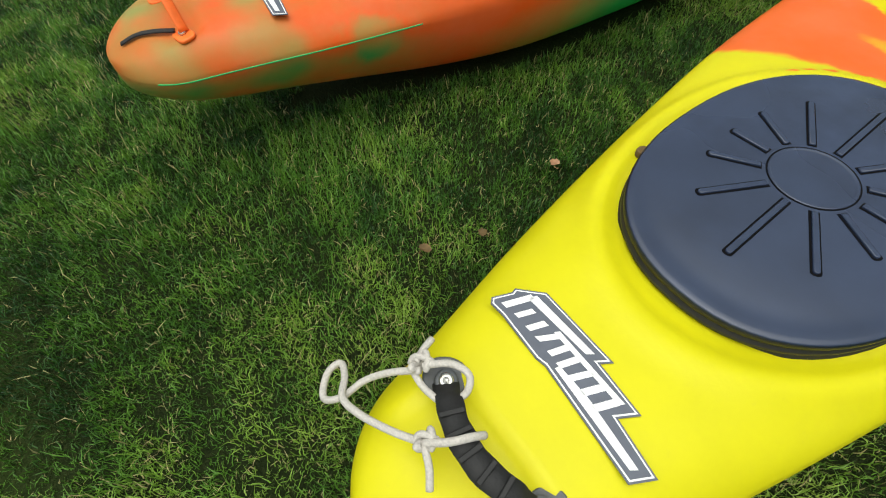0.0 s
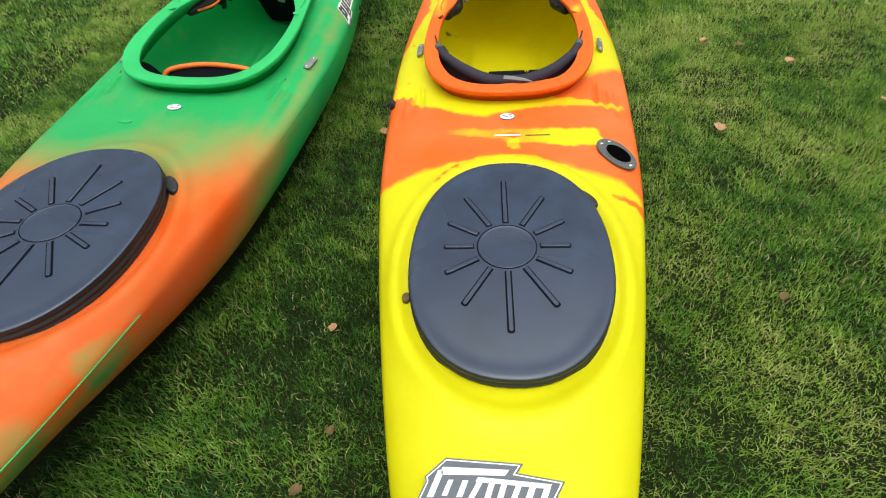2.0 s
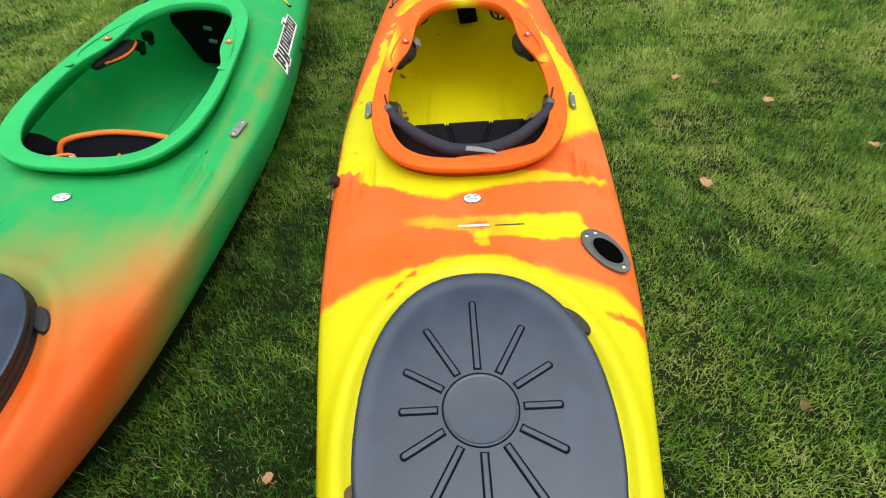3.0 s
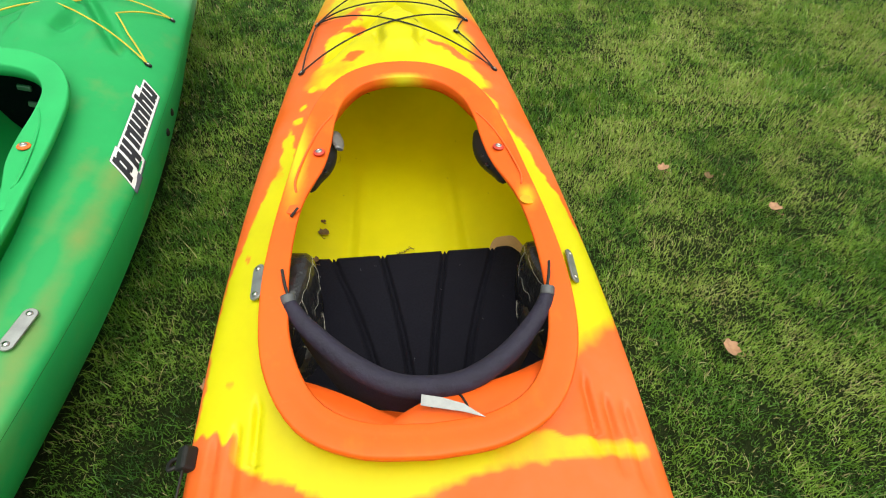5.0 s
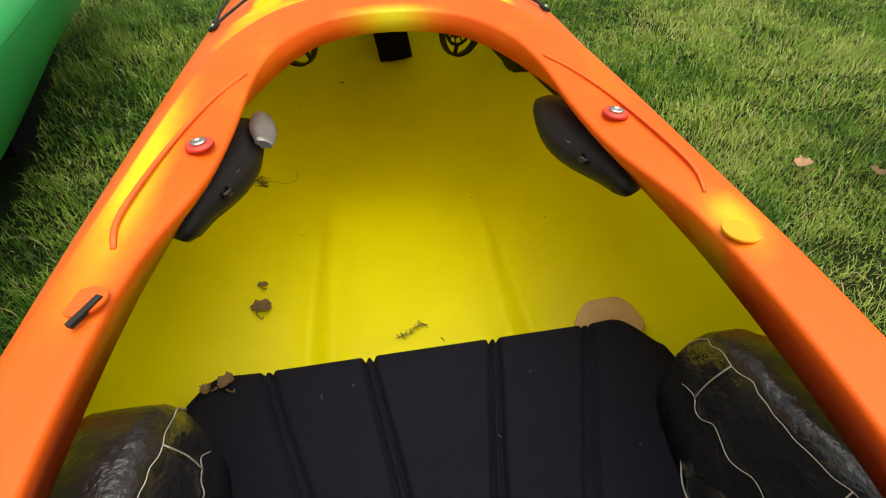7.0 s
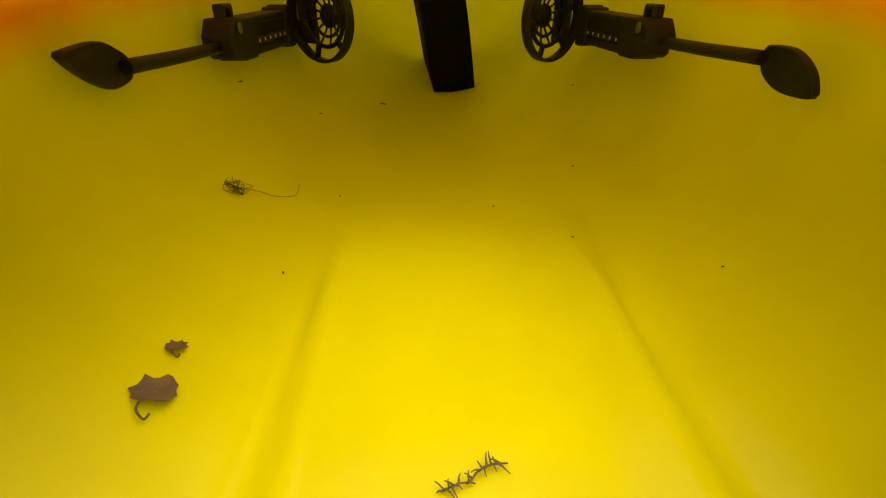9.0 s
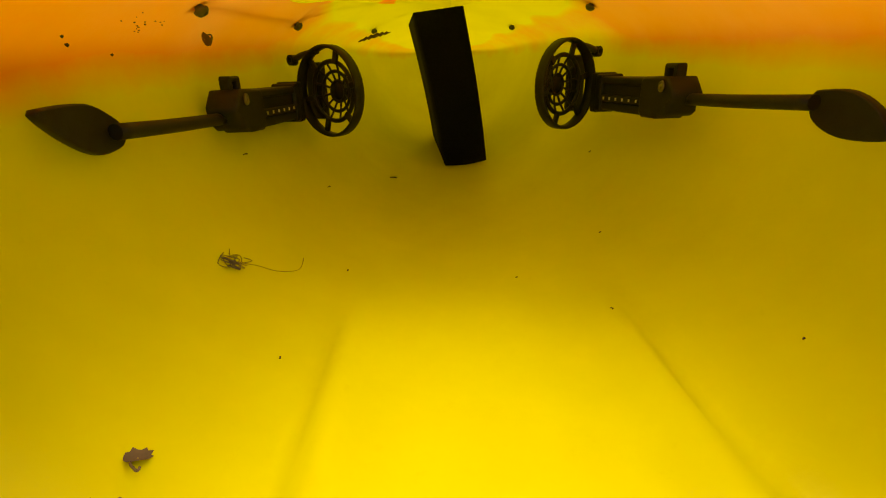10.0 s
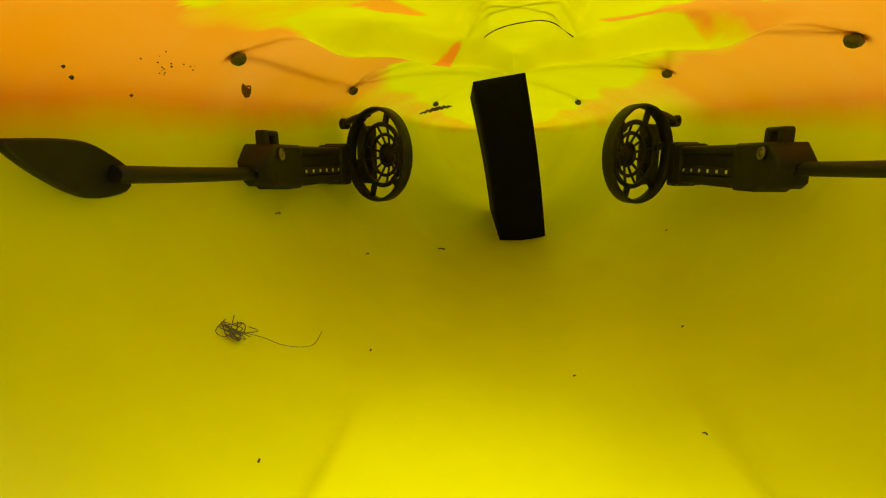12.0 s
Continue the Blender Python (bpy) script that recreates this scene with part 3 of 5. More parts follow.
    # strip beside the right of the cockpit, breaking up towards the bow
    edge = w - 0.002 - 0.060 * step(y, 1.66, 2.05)
    v -= 0.92 * step(yj + 0.6 * (0.27 - x), 1.48, 1.54) * (1 - step(y, 1.98, 2.02)) * step(x, 0.15, 0.2) * (1 - step(x + jit * 1.5, edge - 0.007, edge + 0.007))
    v -= 0.75 * (blot(x, y, 0.214, 2.04, 0.016, 0.06, 14) + blot(x, y, 0.196, 2.13, 0.018, 0.05, 28) + blot(x, y, 0.17, 2.20, 0.03, 0.03))
    # yellow fore deck with smears left on it
    side = 0.66 + 0.10 * wander(x, y, 12, 6)
    v -= 1.0 * step(yj, 2.15, 2.20) * (1 - step(u, side - 0.10, side + 0.16))
    v -= 0.45 * step(y, 2.50, 2.70)
    v += 0.85 * blot(x, y, -0.118, 2.315, 0.032, 0.018, 50) + 0.4 * blot(x, y, -0.15, 2.26, 0.04, 0.03, 40, 0.7)
    v += 0.85 * blot(x, y, -0.12, 2.465, 0.046, 0.010, 28) + 0.8 * blot(x, y, -0.09, 2.485, 0.018, 0.015)
    v += 0.85 * blot(x, y, 0.095, 2.375, 0.032, 0.011, -38) + 0.75 * blot(x, y, 0.15, 2.325, 0.045, 0.020, -42) + 0.7 * blot(x, y, 0.21, 2.27, 0.05, 0.03, -50)
    v += 0.95 * blot(x, y, -0.165, 2.50, 0.12, 0.036, 52) + 0.8 * blot(x, y, -0.22, 2.37, 0.03, 0.08, 0)
    return max(0.0, min(1.0, v)) * deckness


def none(x, y, z):
    return 0.0


def rim_blend(x, y, z):
    return 0.8 * bump_at(x, 0.0, 0.040) * step(y, 2.02, 2.08) * (1 - step(y, 2.172, 2.184)) + 0.75 * bump_at(x, -0.205, 0.014) * bump_at(y, 1.88, 0.10) + 0.6 * bump_at(x, 0.205, 0.012) * bump_at(y, 1.76, 0.02)


def green_blend(x, y, z):
    """0 green, 1 orange."""
    v = 1 - step(y + 0.25 * (0.3 - z) + 0.05 * wander(x, y, 7, 2), 0.78, 1.30)
    v -= 0.34 * (1 - step(y, 0.42, 0.70)) * (0.62 + 1.0 * wander(x, y, 13, 5) + 0.5 * wander(x, y, 30, 6))
    v += 0.22 * bump_at(x, 0.26, 0.08) * (1 - step(y, 1.0, 1.4)) - 0.22 * bump_at(x, -0.15, 0.1) * step(y, 0.95, 1.05)
    v -= 0.42 * (1 - step(z, 0.20, 0.25)) * (1 - step(y, 0.62, 0.85)) + 0.25 * (1 - step(z, 0.16, 0.24)) * step(y, 0.7, 0.85)
    v -= 0.45 * blot(x, y, 0.19, 0.60, 0.05, 0.018, 70, 0.5)
    v += 0.20 * between(y, 1.15, 2.0, 0.1, 0.15) * bump_at(x, 0.29, 0.018) + 0.10 * between(y, 1.15, 2.0, 0.1, 0.15) * bump_at(x, 0.245, 0.012)
    return max(0.0, min(1.0, v))


def green_pale(x, y, z):
    return 0.8 * step(y, 2.62, 3.0) * step(abs(x), 0.10, 0.22)


# ---- ground ----
def hills(x, y):
    rise = 0.044 * step(-x, 0.3, 0.75)
    return rise + 0.006 * noise.noise((x * 1.3, y * 1.3, 3.0)) + 0.004 * noise.noise((x * 4.0, y * 4.0, 7.0))


def ground_sheet():
    xs = sorted(set([round(v, 3) for v in np.linspace(-4, 5, 91)] + [-900, -300, -100, -40, -15, -8, -6, 7, 10, 18, 40, 100, 300, 900]))
    ys = sorted(set([round(v, 3) for v in np.linspace(-2, 8, 101)] + [-900, -300, -100, -40, -15, -8, -4, 10, 14, 25, 60, 150, 400, 900]))
    rows = [[(x, y, hills(x, y) + 0.002 if max(abs(x), abs(y)) < 9 else 0.0) for x in xs] for y in ys]
    bm = grid_mesh(rows)
    turf = bm.verts.layers.float.new("turf")
    for v in bm.verts:
        out = max(-3.3 - v.co.x, v.co.x - 2.9, 0.35 - v.co.y, v.co.y - 4.3)
        if -1.8 < v.co.x < 1.4:
            out = min(out, max(-0.2 - v.co.y, v.co.y - 4.3))
        v[turf] = step(out, -0.10, 0.12)
    return bm


m, n, l, b = material("lawn_soil_thatch_and_shade", 0.98, specular=0.08)
# Near-black soil and thatch; shade between the blades is in this colour too.
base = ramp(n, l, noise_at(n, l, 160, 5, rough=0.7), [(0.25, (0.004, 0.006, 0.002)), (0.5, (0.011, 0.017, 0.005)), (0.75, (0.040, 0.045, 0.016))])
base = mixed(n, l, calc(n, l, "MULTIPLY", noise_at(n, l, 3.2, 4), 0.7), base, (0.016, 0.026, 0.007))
turf = n.new("ShaderNodeAttribute")
turf.attribute_name = "turf"
far = ramp(n, l, noise_at(n, l, 120, 6, rough=0.75), [(0.3, (0.011, 0.023, 0.006)), (0.5, (0.038, 0.062, 0.013)), (0.72, (0.090, 0.110, 0.028))])
far = mixed(n, l, calc(n, l, "MULTIPLY", noise_at(n, l, 1.6, 5), 0.6), far, (0.028, 0.046, 0.010))
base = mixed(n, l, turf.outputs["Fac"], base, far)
l.new(base, b.inputs["Base Color"])
bumped(n, l, b, noise_at(n, l, 220, 4), 0.8, 0.01)
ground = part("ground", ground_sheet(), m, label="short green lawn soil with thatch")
tagged(ground, category="ground", kind="structure")

GREEN_AT = pose(-0.8495, 0.0063, 0.0425, -0.02, 5.02, 0.96)
GREEN_LIFT = 0.0


def in_kayak(x, y, shrink):
    """Which places lie under one of the two hulls."""
    ys = np.linspace(Y_STERN, Y_BOW, 200)
    ws = np.array([half_width(v) * 0.78 - shrink - 0.22 * max(0.0, 0.95 - v) - 0.20 * max(0.0, v - 2.3) for v in ys])
    hit = np.abs(x) < np.interp(y, ys, ws, left=-1, right=-1)
    inv = GREEN_AT.inverted()
    gx, gy = inv[0][0] * x + inv[0][1] * y + inv[0][3], inv[1][0] * x + inv[1][1] * y + inv[1][3]
    return hit | (np.abs(gx) < np.interp(gy, ys, ws, left=-1, right=-1))


def patches(x, y, f, seed):
    """Smooth random field over the lawn, 0 to 1, summed from turned waves."""
    r = np.random.RandomState(seed)
    v = np.zeros_like(x)
    for _ in range(14):
        a, k, ph = r.uniform(0, math.pi * 2), f * r.uniform(0.5, 1.7), r.uniform(0, 6.28)
        v += np.sin((x * math.cos(a) + y * math.sin(a)) * k + ph + 0.8 * np.sin(k * 0.6 * (x * math.sin(a) - y * math.cos(a))))
    return 0.5 + 0.5 * np.tanh(v / 3.2)


def grass_blades(count, area, seed, tall=1.0, wide=1.0):
    """Many thin bent blades as one mesh, each with a tone of its own, darker astern on the left."""
    r = np.random.RandomState(seed)
    x, y = r.uniform(area[0], area[1], count), r.uniform(area[2], area[3], count)
    keep = ~in_kayak(x, y, 0.0) & (r.uniform(0, 1, count) < 0.45 + 0.75 * patches(x, y, 26, 5))
    x, y = x[keep], y[keep]
    c = len(x)
    lush, dry = patches(x, y, 7, 11), 0.6 * patches(x, y, 10, 23) + 0.4 * patches(x, y, 34, 24)
    tuft = patches(x, y, 75, 41)
    right = np.clip((x + 0.15) / 1.0, 0, 1)
    # Lusher left, drier right; the left astern also carries gap shade in its tone.
    dry = dry + 0.17 * right + 0.16 * np.clip(x / 0.5, 0, 1) * np.clip(1.7 - y, 0, 1) - 0.06 - 0.22 * np.clip(-x / 0.5, 0, 1) * np.clip((1.6 - y) / 1.2, 0, 1)
    length = r.gamma(6, 0.0036, c) * (0.55 + 0.45 * lush + 0.5 * tuft) * tall
    width = r.uniform(0.0006, 0.0013, c) * wide
    face = r.uniform(0, 2 * math.pi, c)
    flow = 2.2 * patches(x, y, 5, 31) * math.pi
    head = np.where(r.uniform(0, 1, c) < 0.22, flow + r.normal(0, 0.9, c), r.uniform(0, 2 * math.pi, c))
    lean = np.clip(np.abs(r.normal(0.70, 0.42, c)), 0.05, 1.5)
    dx, dy = np.cos(head), np.sin(head)
    wx, wy = -np.sin(head + 0.5 * np.cos(face)) * width, np.cos(head + 0.5 * np.cos(face)) * width
    z0 = np.zeros(c)
    rise = np.clip((-x - 0.3) / 0.45, 0, 1)
    rise = 0.044 * rise * rise * (3 - 2 * rise)
    v = np.empty((c, 5, 3), np.float32)
    a1, a2 = lean * 0.6, lean * 1.35
    low, high = length * 0.45, length * 0.55
    p1 = np.stack([x + dx * low * np.sin(a1), y + dy * low * np.sin(a1), z0 + low * np.cos(a1)], 1)
    curl = head + r.normal(0, 0.8, c)
    p2 = p1 + np.stack([np.cos(curl) * high * np.sin(a2), np.sin(curl) * high * np.sin(a2), high * np.cos(np.minimum(a2, 1.85))], 1)
    p2[:, 2] = np.maximum(p2[:, 2], 0.004)
    side = np.stack([wx, wy, z0], 1)
    p0 = np.stack([x, y, z0 - 0.002], 1)
    for p in (p0, p1, p2):
        p[:, 2] += rise
    for k, (p, s) in enumerate(((p0, 0.8), (p1, 0.9))):
        v[:, 2 * k], v[:, 2 * k + 1] = p - side * s, p + side * s
    v[:, 4] = p2
    base = (np.arange(c) * 5)[:, None]
    loops = np.concatenate([base + np.array([0, 1, 3, 2]), base + np.array([2, 3, 4])], 1).astype(np.int32).ravel()
    starts = (np.arange(c)[:, None] * 7 + np.array([0, 4])).astype(np.int32).ravel()
    me = bpy.data.meshes.new("grass")
    me.vertices.add(c * 5)
    me.vertices.foreach_set("co", v.ravel())
    me.loops.add(len(loops))
    me.loops.foreach_set("vertex_index", loops)
    me.polygons.add(c * 2)
    me.polygons.foreach_set("loop_start", starts)
    me.update(calc_edges=True)
    tone = np.clip(0.70 * dry - 0.13 + 0.12 * np.clip((y - 1.4) / 1.4, 0, 1) + 0.18 * tuft + 0.28 * r.normal(0.45, 0.22, c) + 0.12 * (r.uniform(0, 1, c) > 0.9), 0, 1)
    straw = (r.uniform(0, 1, c) < 0.06 + 0.12 * dry**2).astype(np.float32)
    for name, value in (("tone", tone), ("straw", straw)):
        at = me.attributes.new(name, "FLOAT", "POINT")
        at.data.foreach_set("value", np.repeat(value, 5).astype(np.float32))
    return me


m, n, l, b = material("grass_blade", 0.45, specular=0.38)
tone, straw = n.new("ShaderNodeAttribute"), n.new("ShaderNodeAttribute")
tone.attribute_name, straw.attribute_name = "tone", "straw"
green = ramp(n, l, tone.outputs["Fac"], [(0.0, (0.012, 0.056, 0.008)), (0.35, (0.092, 0.222, 0.022)), (0.62, (0.222, 0.372, 0.046)), (1.0, (0.41, 0.50, 0.12))])
green = mixed(n, l, straw.outputs["Fac"], green, (0.42, 0.37, 0.17))
l.new(green, b.inputs["Base Color"])
glow = n.new("ShaderNodeBsdfTranslucent")
l.new(green, glow.inputs["Color"])
mix = n.new("ShaderNodeMixShader")
mix.inputs[0].default_value = 0.18
l.new(b.outputs[0], mix.inputs[1])
l.new(glow.outputs[0], mix.inputs[2])
l.new(mix.outputs[0], n["Material Output"].inputs["Surface"])
M_GRASS = m
for count, area, seed, tall, wide in ((700000, (-1.9, 1.5, -0.3, 2.4), 3, 0.90, 0.88), (390000, (-2.2, 3.0, 2.4, 4.4), 4, 0.95, 1.4),
                                      (120000, (1.5, 3.0, 0.3, 2.4), 6, 0.95, 1.5), (90000, (-3.5, 4.5, 4.4, 8.0), 8, 1.1, 3.2), (80000, (-3.4, -1.9, 0.4, 4.4), 9, 1.0, 2.2)):
    me = grass_blades(count, area, seed, tall, wide)
    me.materials.append(M_GRASS)
    tagged(new("grass", me), "short lawn grass with straw-coloured blades", "grass", kind="stuff")


# ---- the two kayaks ----
def kayak(label, lift, at, hull_mat, rim_mat, blend, pale, rim_mix, sticker_at=(0.0, 0.446), boxy=2.60):
    k = thing("kayak", label, "kayak", at, group="kayaks on the lawn")
    part("hull", shell(lift, blend, pale, boxy), hull_mat, k)
    r = part("cockpit_rim", rim(lift, rim_mix), rim_mat, k, "broad moulded cockpit rim")
    hatch_lid(k, pose(0, 0.815, 0.2815 + lift, 0.5))
    bars_decal(k, deck_pose(*sticker_at, lift, -2, 0.001), lift)
    oval_badge(k, deck_pose(0.0, 1.283, lift, 0, 0.001))
    return k, r


yellow, yellow_rim = kayak("yellow and orange plastic kayak lying on the lawn", 0.0, Matrix(), M_YELLOW, M_RIM, yellow_blend, none, rim_blend)
green_kayak, green_rim = kayak("green and orange plastic kayak lying on the lawn", GREEN_LIFT, GREEN_AT, M_GREEN, M_GREEN_RIM, green_blend, green_pale, none, (0.018, 0.489), 2.45)


# ---- fittings of the yellow kayak ----
def carry_handle(k):
    """Webbing grab handle between two screwed plates."""
    strap_pts = [(-0.066, 0.333, deck_z(-0.066, 0.333) + 0.008), (-0.048, 0.324, 0.308), (-0.02, 0.313, 0.318), (0.012, 0.310, 0.320), (0.045, 0.319, 0.312), (0.064, 0.328, deck_z(0.066, 0.33) + 0.008)]
    pts = rounded(strap_pts, 26)
    rows = []
    for i, p in enumerate(pts):
        d = (pts[min(i + 1, 25)] - pts[max(i - 1, 0)]).normalized()
        across = Vector((-d.y, d.x, 0.0)).normalized()
        up = d.cross(across) * -1
        half, thick = 0.0122 + 0.0006 * math.sin(i * 1.3), 0.0024 + 0.0009 * math.sin(i * 1.9)
        rows.append([p + across * a * half + up * b * thick for a, b in ((-1, -0.5), (-1, 0.5), (-0.5, 1), (0, 1.15), (0.5, 1), (1, 0.5), (1, -0.5), (0, -1))])
    strap = part("handle_strap", grid_mesh(rows, loop_v=True, cap=True), M_WEB, k, "black webbing carry handle")
    for i in (7, 10, 13, 16, 19):
        p = pts[i]
        d = (pts[i + 1] - pts[i - 1]).normalized()
        part("strap_rib", moved(box(0.005, 0.023, 0.003, 0.001), Matrix.Translation(p + Vector((0, 0, 0.0035))) @ pose(0, 0, 0, 0, 0, math.degrees(math.atan2(d.y, d.x)))), M_BLACK, strap)
    for side in (-1, 1):
        out = [(-0.014, -0.017), (0.012, -0.018), (0.023, -0.010), (0.026, 0.002), (0.017, 0.017), (0.003, 0.024), (-0.010, 0.021), (-0.016, 0.008)]
        out = [(p.x, p.y) for p in rounded([(x, y, 0) for x, y in out], 32, True)]
        if side < 0:
            out = [(-x, y) for x, y in reversed(out)]
        plate = part("handle_plate", slab(out, 0, 0.006, 0.0018), M_GREY, k, "dark grey plastic plate", at=deck_pose(side * 0.068, 0.335))
        screw(plate, pose(0, 0, 0.011), 0.0075, M_GREY)


carry_handle(yellow)


def rope_loop():
    r = thing("rope", "cream braided cord knotted round the carry handle", "rope")
    z = 0.303
    part("long_strand", tube([(-0.083, 0.318, z + 0.006), (-0.100, 0.296, z), (-0.113, 0.272, z - 0.012), (-0.112, 0.246, z - 0.012), (-0.125, 0.232, z - 0.02), (-0.145, 0.246, z - 0.022), (-0.146, 0.262, z - 0.02), (-0.128, 0.258, z - 0.014), (-0.108, 0.247, z - 0.004),
                              (-0.085, 0.252, z), (-0.055, 0.267, z + 0.004), (-0.030, 0.283, z + 0.010)], 0.0036, 70, 8), M_ROPE, r)
    part("plate_strand", tube([(-0.085, 0.322, z + 0.008), (-0.070, 0.342, z + 0.014), (-0.052, 0.350, z + 0.012), (-0.042, 0.340, z + 0.006), (-0.044, 0.326, z + 0.001)], 0.0035, 28, 8), M_ROPE, r)
    part("under_strand", tube([(-0.086, 0.312, z + 0.002), (-0.07, 0.312, z - 0.001), (-0.052, 0.316, z + 0.001)], 0.0035, 12, 8), M_ROPE, r)
    part("tail", tube([(-0.092, 0.318, z + 0.008), (-0.099, 0.332, z + 0.006), (-0.104, 0.345, z + 0.003)], 0.0035, 10, 8), M_ROPE, r)
    part("over_strand", tube([(-0.028, 0.284, z + 0.013), (-0.014, 0.300, z + 0.024), (-0.006, 0.318, z + 0.023), (-0.003, 0.329, z + 0.012)], 0.0036, 20, 8), M_ROPE, r)
    part("short_tail", tube([(-0.026, 0.283, z + 0.012), (-0.010, 0.277, z + 0.010), (0.003, 0.268, z + 0.002)], 0.0035, 12, 8), M_ROPE, r)
    for cx, cy, cz, s in ((-0.089, 0.318, z + 0.006, 1.0), (-0.028, 0.283, z + 0.012, 0.9)):
        turns = []
        for j in range(40):
            t = j / 39 * math.pi * 5.2
            turns.append((cx + s * 0.0085 * math.cos(t) * (0.6 + 0.4 * math.cos(t * 0.4)), cy + s * (0.010 * math.sin(t * 0.62) + 0.003), cz + s * 0.006 * math.sin(t)))
        part("knot", tube(turns, 0.0032, 80, 7), M_ROPE, r)
    return r


rope_loop()


def drain_fitting(k):
    tilted = deck_pose(0.229, 1.124, 0.0, 0, 0.003)
    at = Matrix.LocRotScale(tilted.translation, tilted.to_quaternion().slerp(Matrix().to_quaternion(), 0.55), (1.14, 1.14, 1)) @ pose(0, 0, 0, 0, 0, 26)
    out = [(p.x, p.y) for p in rounded([(-0.026, 0.0, 0), (-0.0245, 0.024, 0), (-0.013, 0.045, 0), (0.0, 0.050, 0), (0.013, 0.045, 0), (0.0245, 0.024, 0), (0.026, 0, 0), (0.022, -0.026, 0), (0.010, -0.046, 0), (0.0, -0.049, 0), (-0.010, -0.046, 0), (-0.022, -0.026, 0)], 40, True)]
    f = part("holder_plate", slab(out, 0, 0.005, 0.0015), M_GREY, k, "dark grey flush holder with an oval hole", at=at)
    part("holder_lip", grid_mesh([ellipse_ring(0.0175 * s, 0.030 * s, z, 32, 0, 2.0) for s, z in ((1.10, 0.004), (1.06, 0.0072), (1.0, 0.0075), (0.97, 0.0055))], loop_v=True), M_GREY, f, at=pose(0, -0.004, 0))
    # Shallow black cap above the deck: the hole's darkness is in its colour.
    part("holder_hole_shade", grid_mesh([ellipse_ring(0.0175 * s, 0.030 * s, z, 32, 0, 2.0) for s, z in ((1.0, 0.0068), (0.97, 0.0056), (0.5, 0.0052), (0.02, 0.0052))], loop_v=True, cap=True), M_HOLE_SHADE, f, at=pose(0, -0.004, 0))
    for x, y in ((-0.009, 0.037), (0.008, 0.037), (0.0, -0.041)):
        part("screw", turned([(0.0042, 0.005), (0.004, 0.007), (0.0003, 0.0074)], 12), M_STEEL, f, at=pose(x, y, 0))


drain_fitting(yellow)


def edge_clip(k):
    w = half_width(1.375)
    c = part("edge_clip", moved(box(0.016, 0.030, 0.020, 0.004), pose(-w + 0.004, 1.378, 0.262, 0, -35, 4)), M_BLACK, k, "black deck-line clip at the sheer")
    part("clip_hook", tube([(-w - 0.002, 1.372, 0.262), (-w - 0.014, 1.366, 0.262), (-w - 0.017, 1.378, 0.256), (-w - 0.006, 1.386, 0.252)], 0.003, 14, 6), M_BLACK, c)
    part("clip_cord", tube([(-w + 0.004, 1.365, 0.266), (-w + 0.006, 1.32, 0.266), (-w + 0.010, 1.27, 0.262)], 0.0016, 16, 6), M_CORD, c)


edge_clip(yellow)
part("white_label", moved(box(0.060, 0.005, 0.0015), deck_pose(0.0, 1.2, 0, 1, 0.0015)), M_WHITE, yellow, "narrow white sticker strip")
part("label_tail", moved(box(0.055, 0.0022, 0.001), deck_pose(0.068, 1.2, 0, 1, 0.001)), M_DIRT_CREASE, yellow)
side_plate(yellow, -0.253, 1.638, deck_z(0.253, 1.638) + 0.004, 4, -25)
side_plate(yellow, 0.262, 1.638, deck_z(0.262, 1.638) + 0.004, -6, 42)


def deck_cords(k, lift, mat, ends, runs, dark=True):
    """Elastic deck lines through moulded eyes."""
    for x, y in ends:
        at = deck_pose(x, y, lift, math.degrees(math.atan2(-x, 0.2)) * 0.3)
        e = part("deck_eye", slab([(px, py * 0.6) for px, py in disc(0.0095, 20)], 0.0015, 0.0065, 0.0015), M_BLACK, k, "black deck-line eye", at=at)
        part("eye_screw", turned([(0.004, 0.0065), (0.003, 0.0083), (0.0003, 0.0085)], 10), M_STEEL, e)
        part("screw_end", turned([(0.0016, -0.0072), (0.0026, -0.0085), (0.0042, -0.0085), (0.0066, -0.006), (0.0070, -0.0035), (0.005, -0.0025), (0.0032, 0.0005)], 16), M_GREY, e, "nut and washer under the deck")
    for run in runs:
        pts = []
        for (xa, ya), (xb, yb) in zip(run, run[1:]):
            for j in range(10):
                s = j / 10
                x, y = xa + (xb - xa) * s, ya + (yb - ya) * s
                pts.append((x, y, deck_z(x, y, lift, True) + 0.006 + (0.009 if len(run) == 2 else 0.004) * math.sin(math.pi * s)))
        pts.append((run[-1][0], run[-1][1], deck_z(*run[-1], lift) + 0.006))
        part("deck_line", tube(pts, 0.0020, 70, 7), mat, k, "black elastic deck line" if dark else "yellow deck line")


deck_cords(yellow, 0.0, M_CORD, [(-0.246, 2.294), (0.240, 2.294), (-0.227, 2.571), (0.199, 2.564), (0.158, 2.44), (-0.15, 2.93), (0.15, 2.93)],
           [[(-0.246, 2.294), (0.199, 2.564)], [(0.240, 2.294), (-0.227, 2.571)],
            [(0.240, 2.294), (0.158, 2.44), (0.199, 2.564)], [(-0.246, 2.294), (-0.240, 2.44), (-0.227, 2.571)], [(-0.227, 2.571), (0.15, 2.93)], [(0.199, 2.564), (-0.15, 2.93)], [(-0.227, 2.571), (0.0, 2.60), (0.199, 2.564)]])


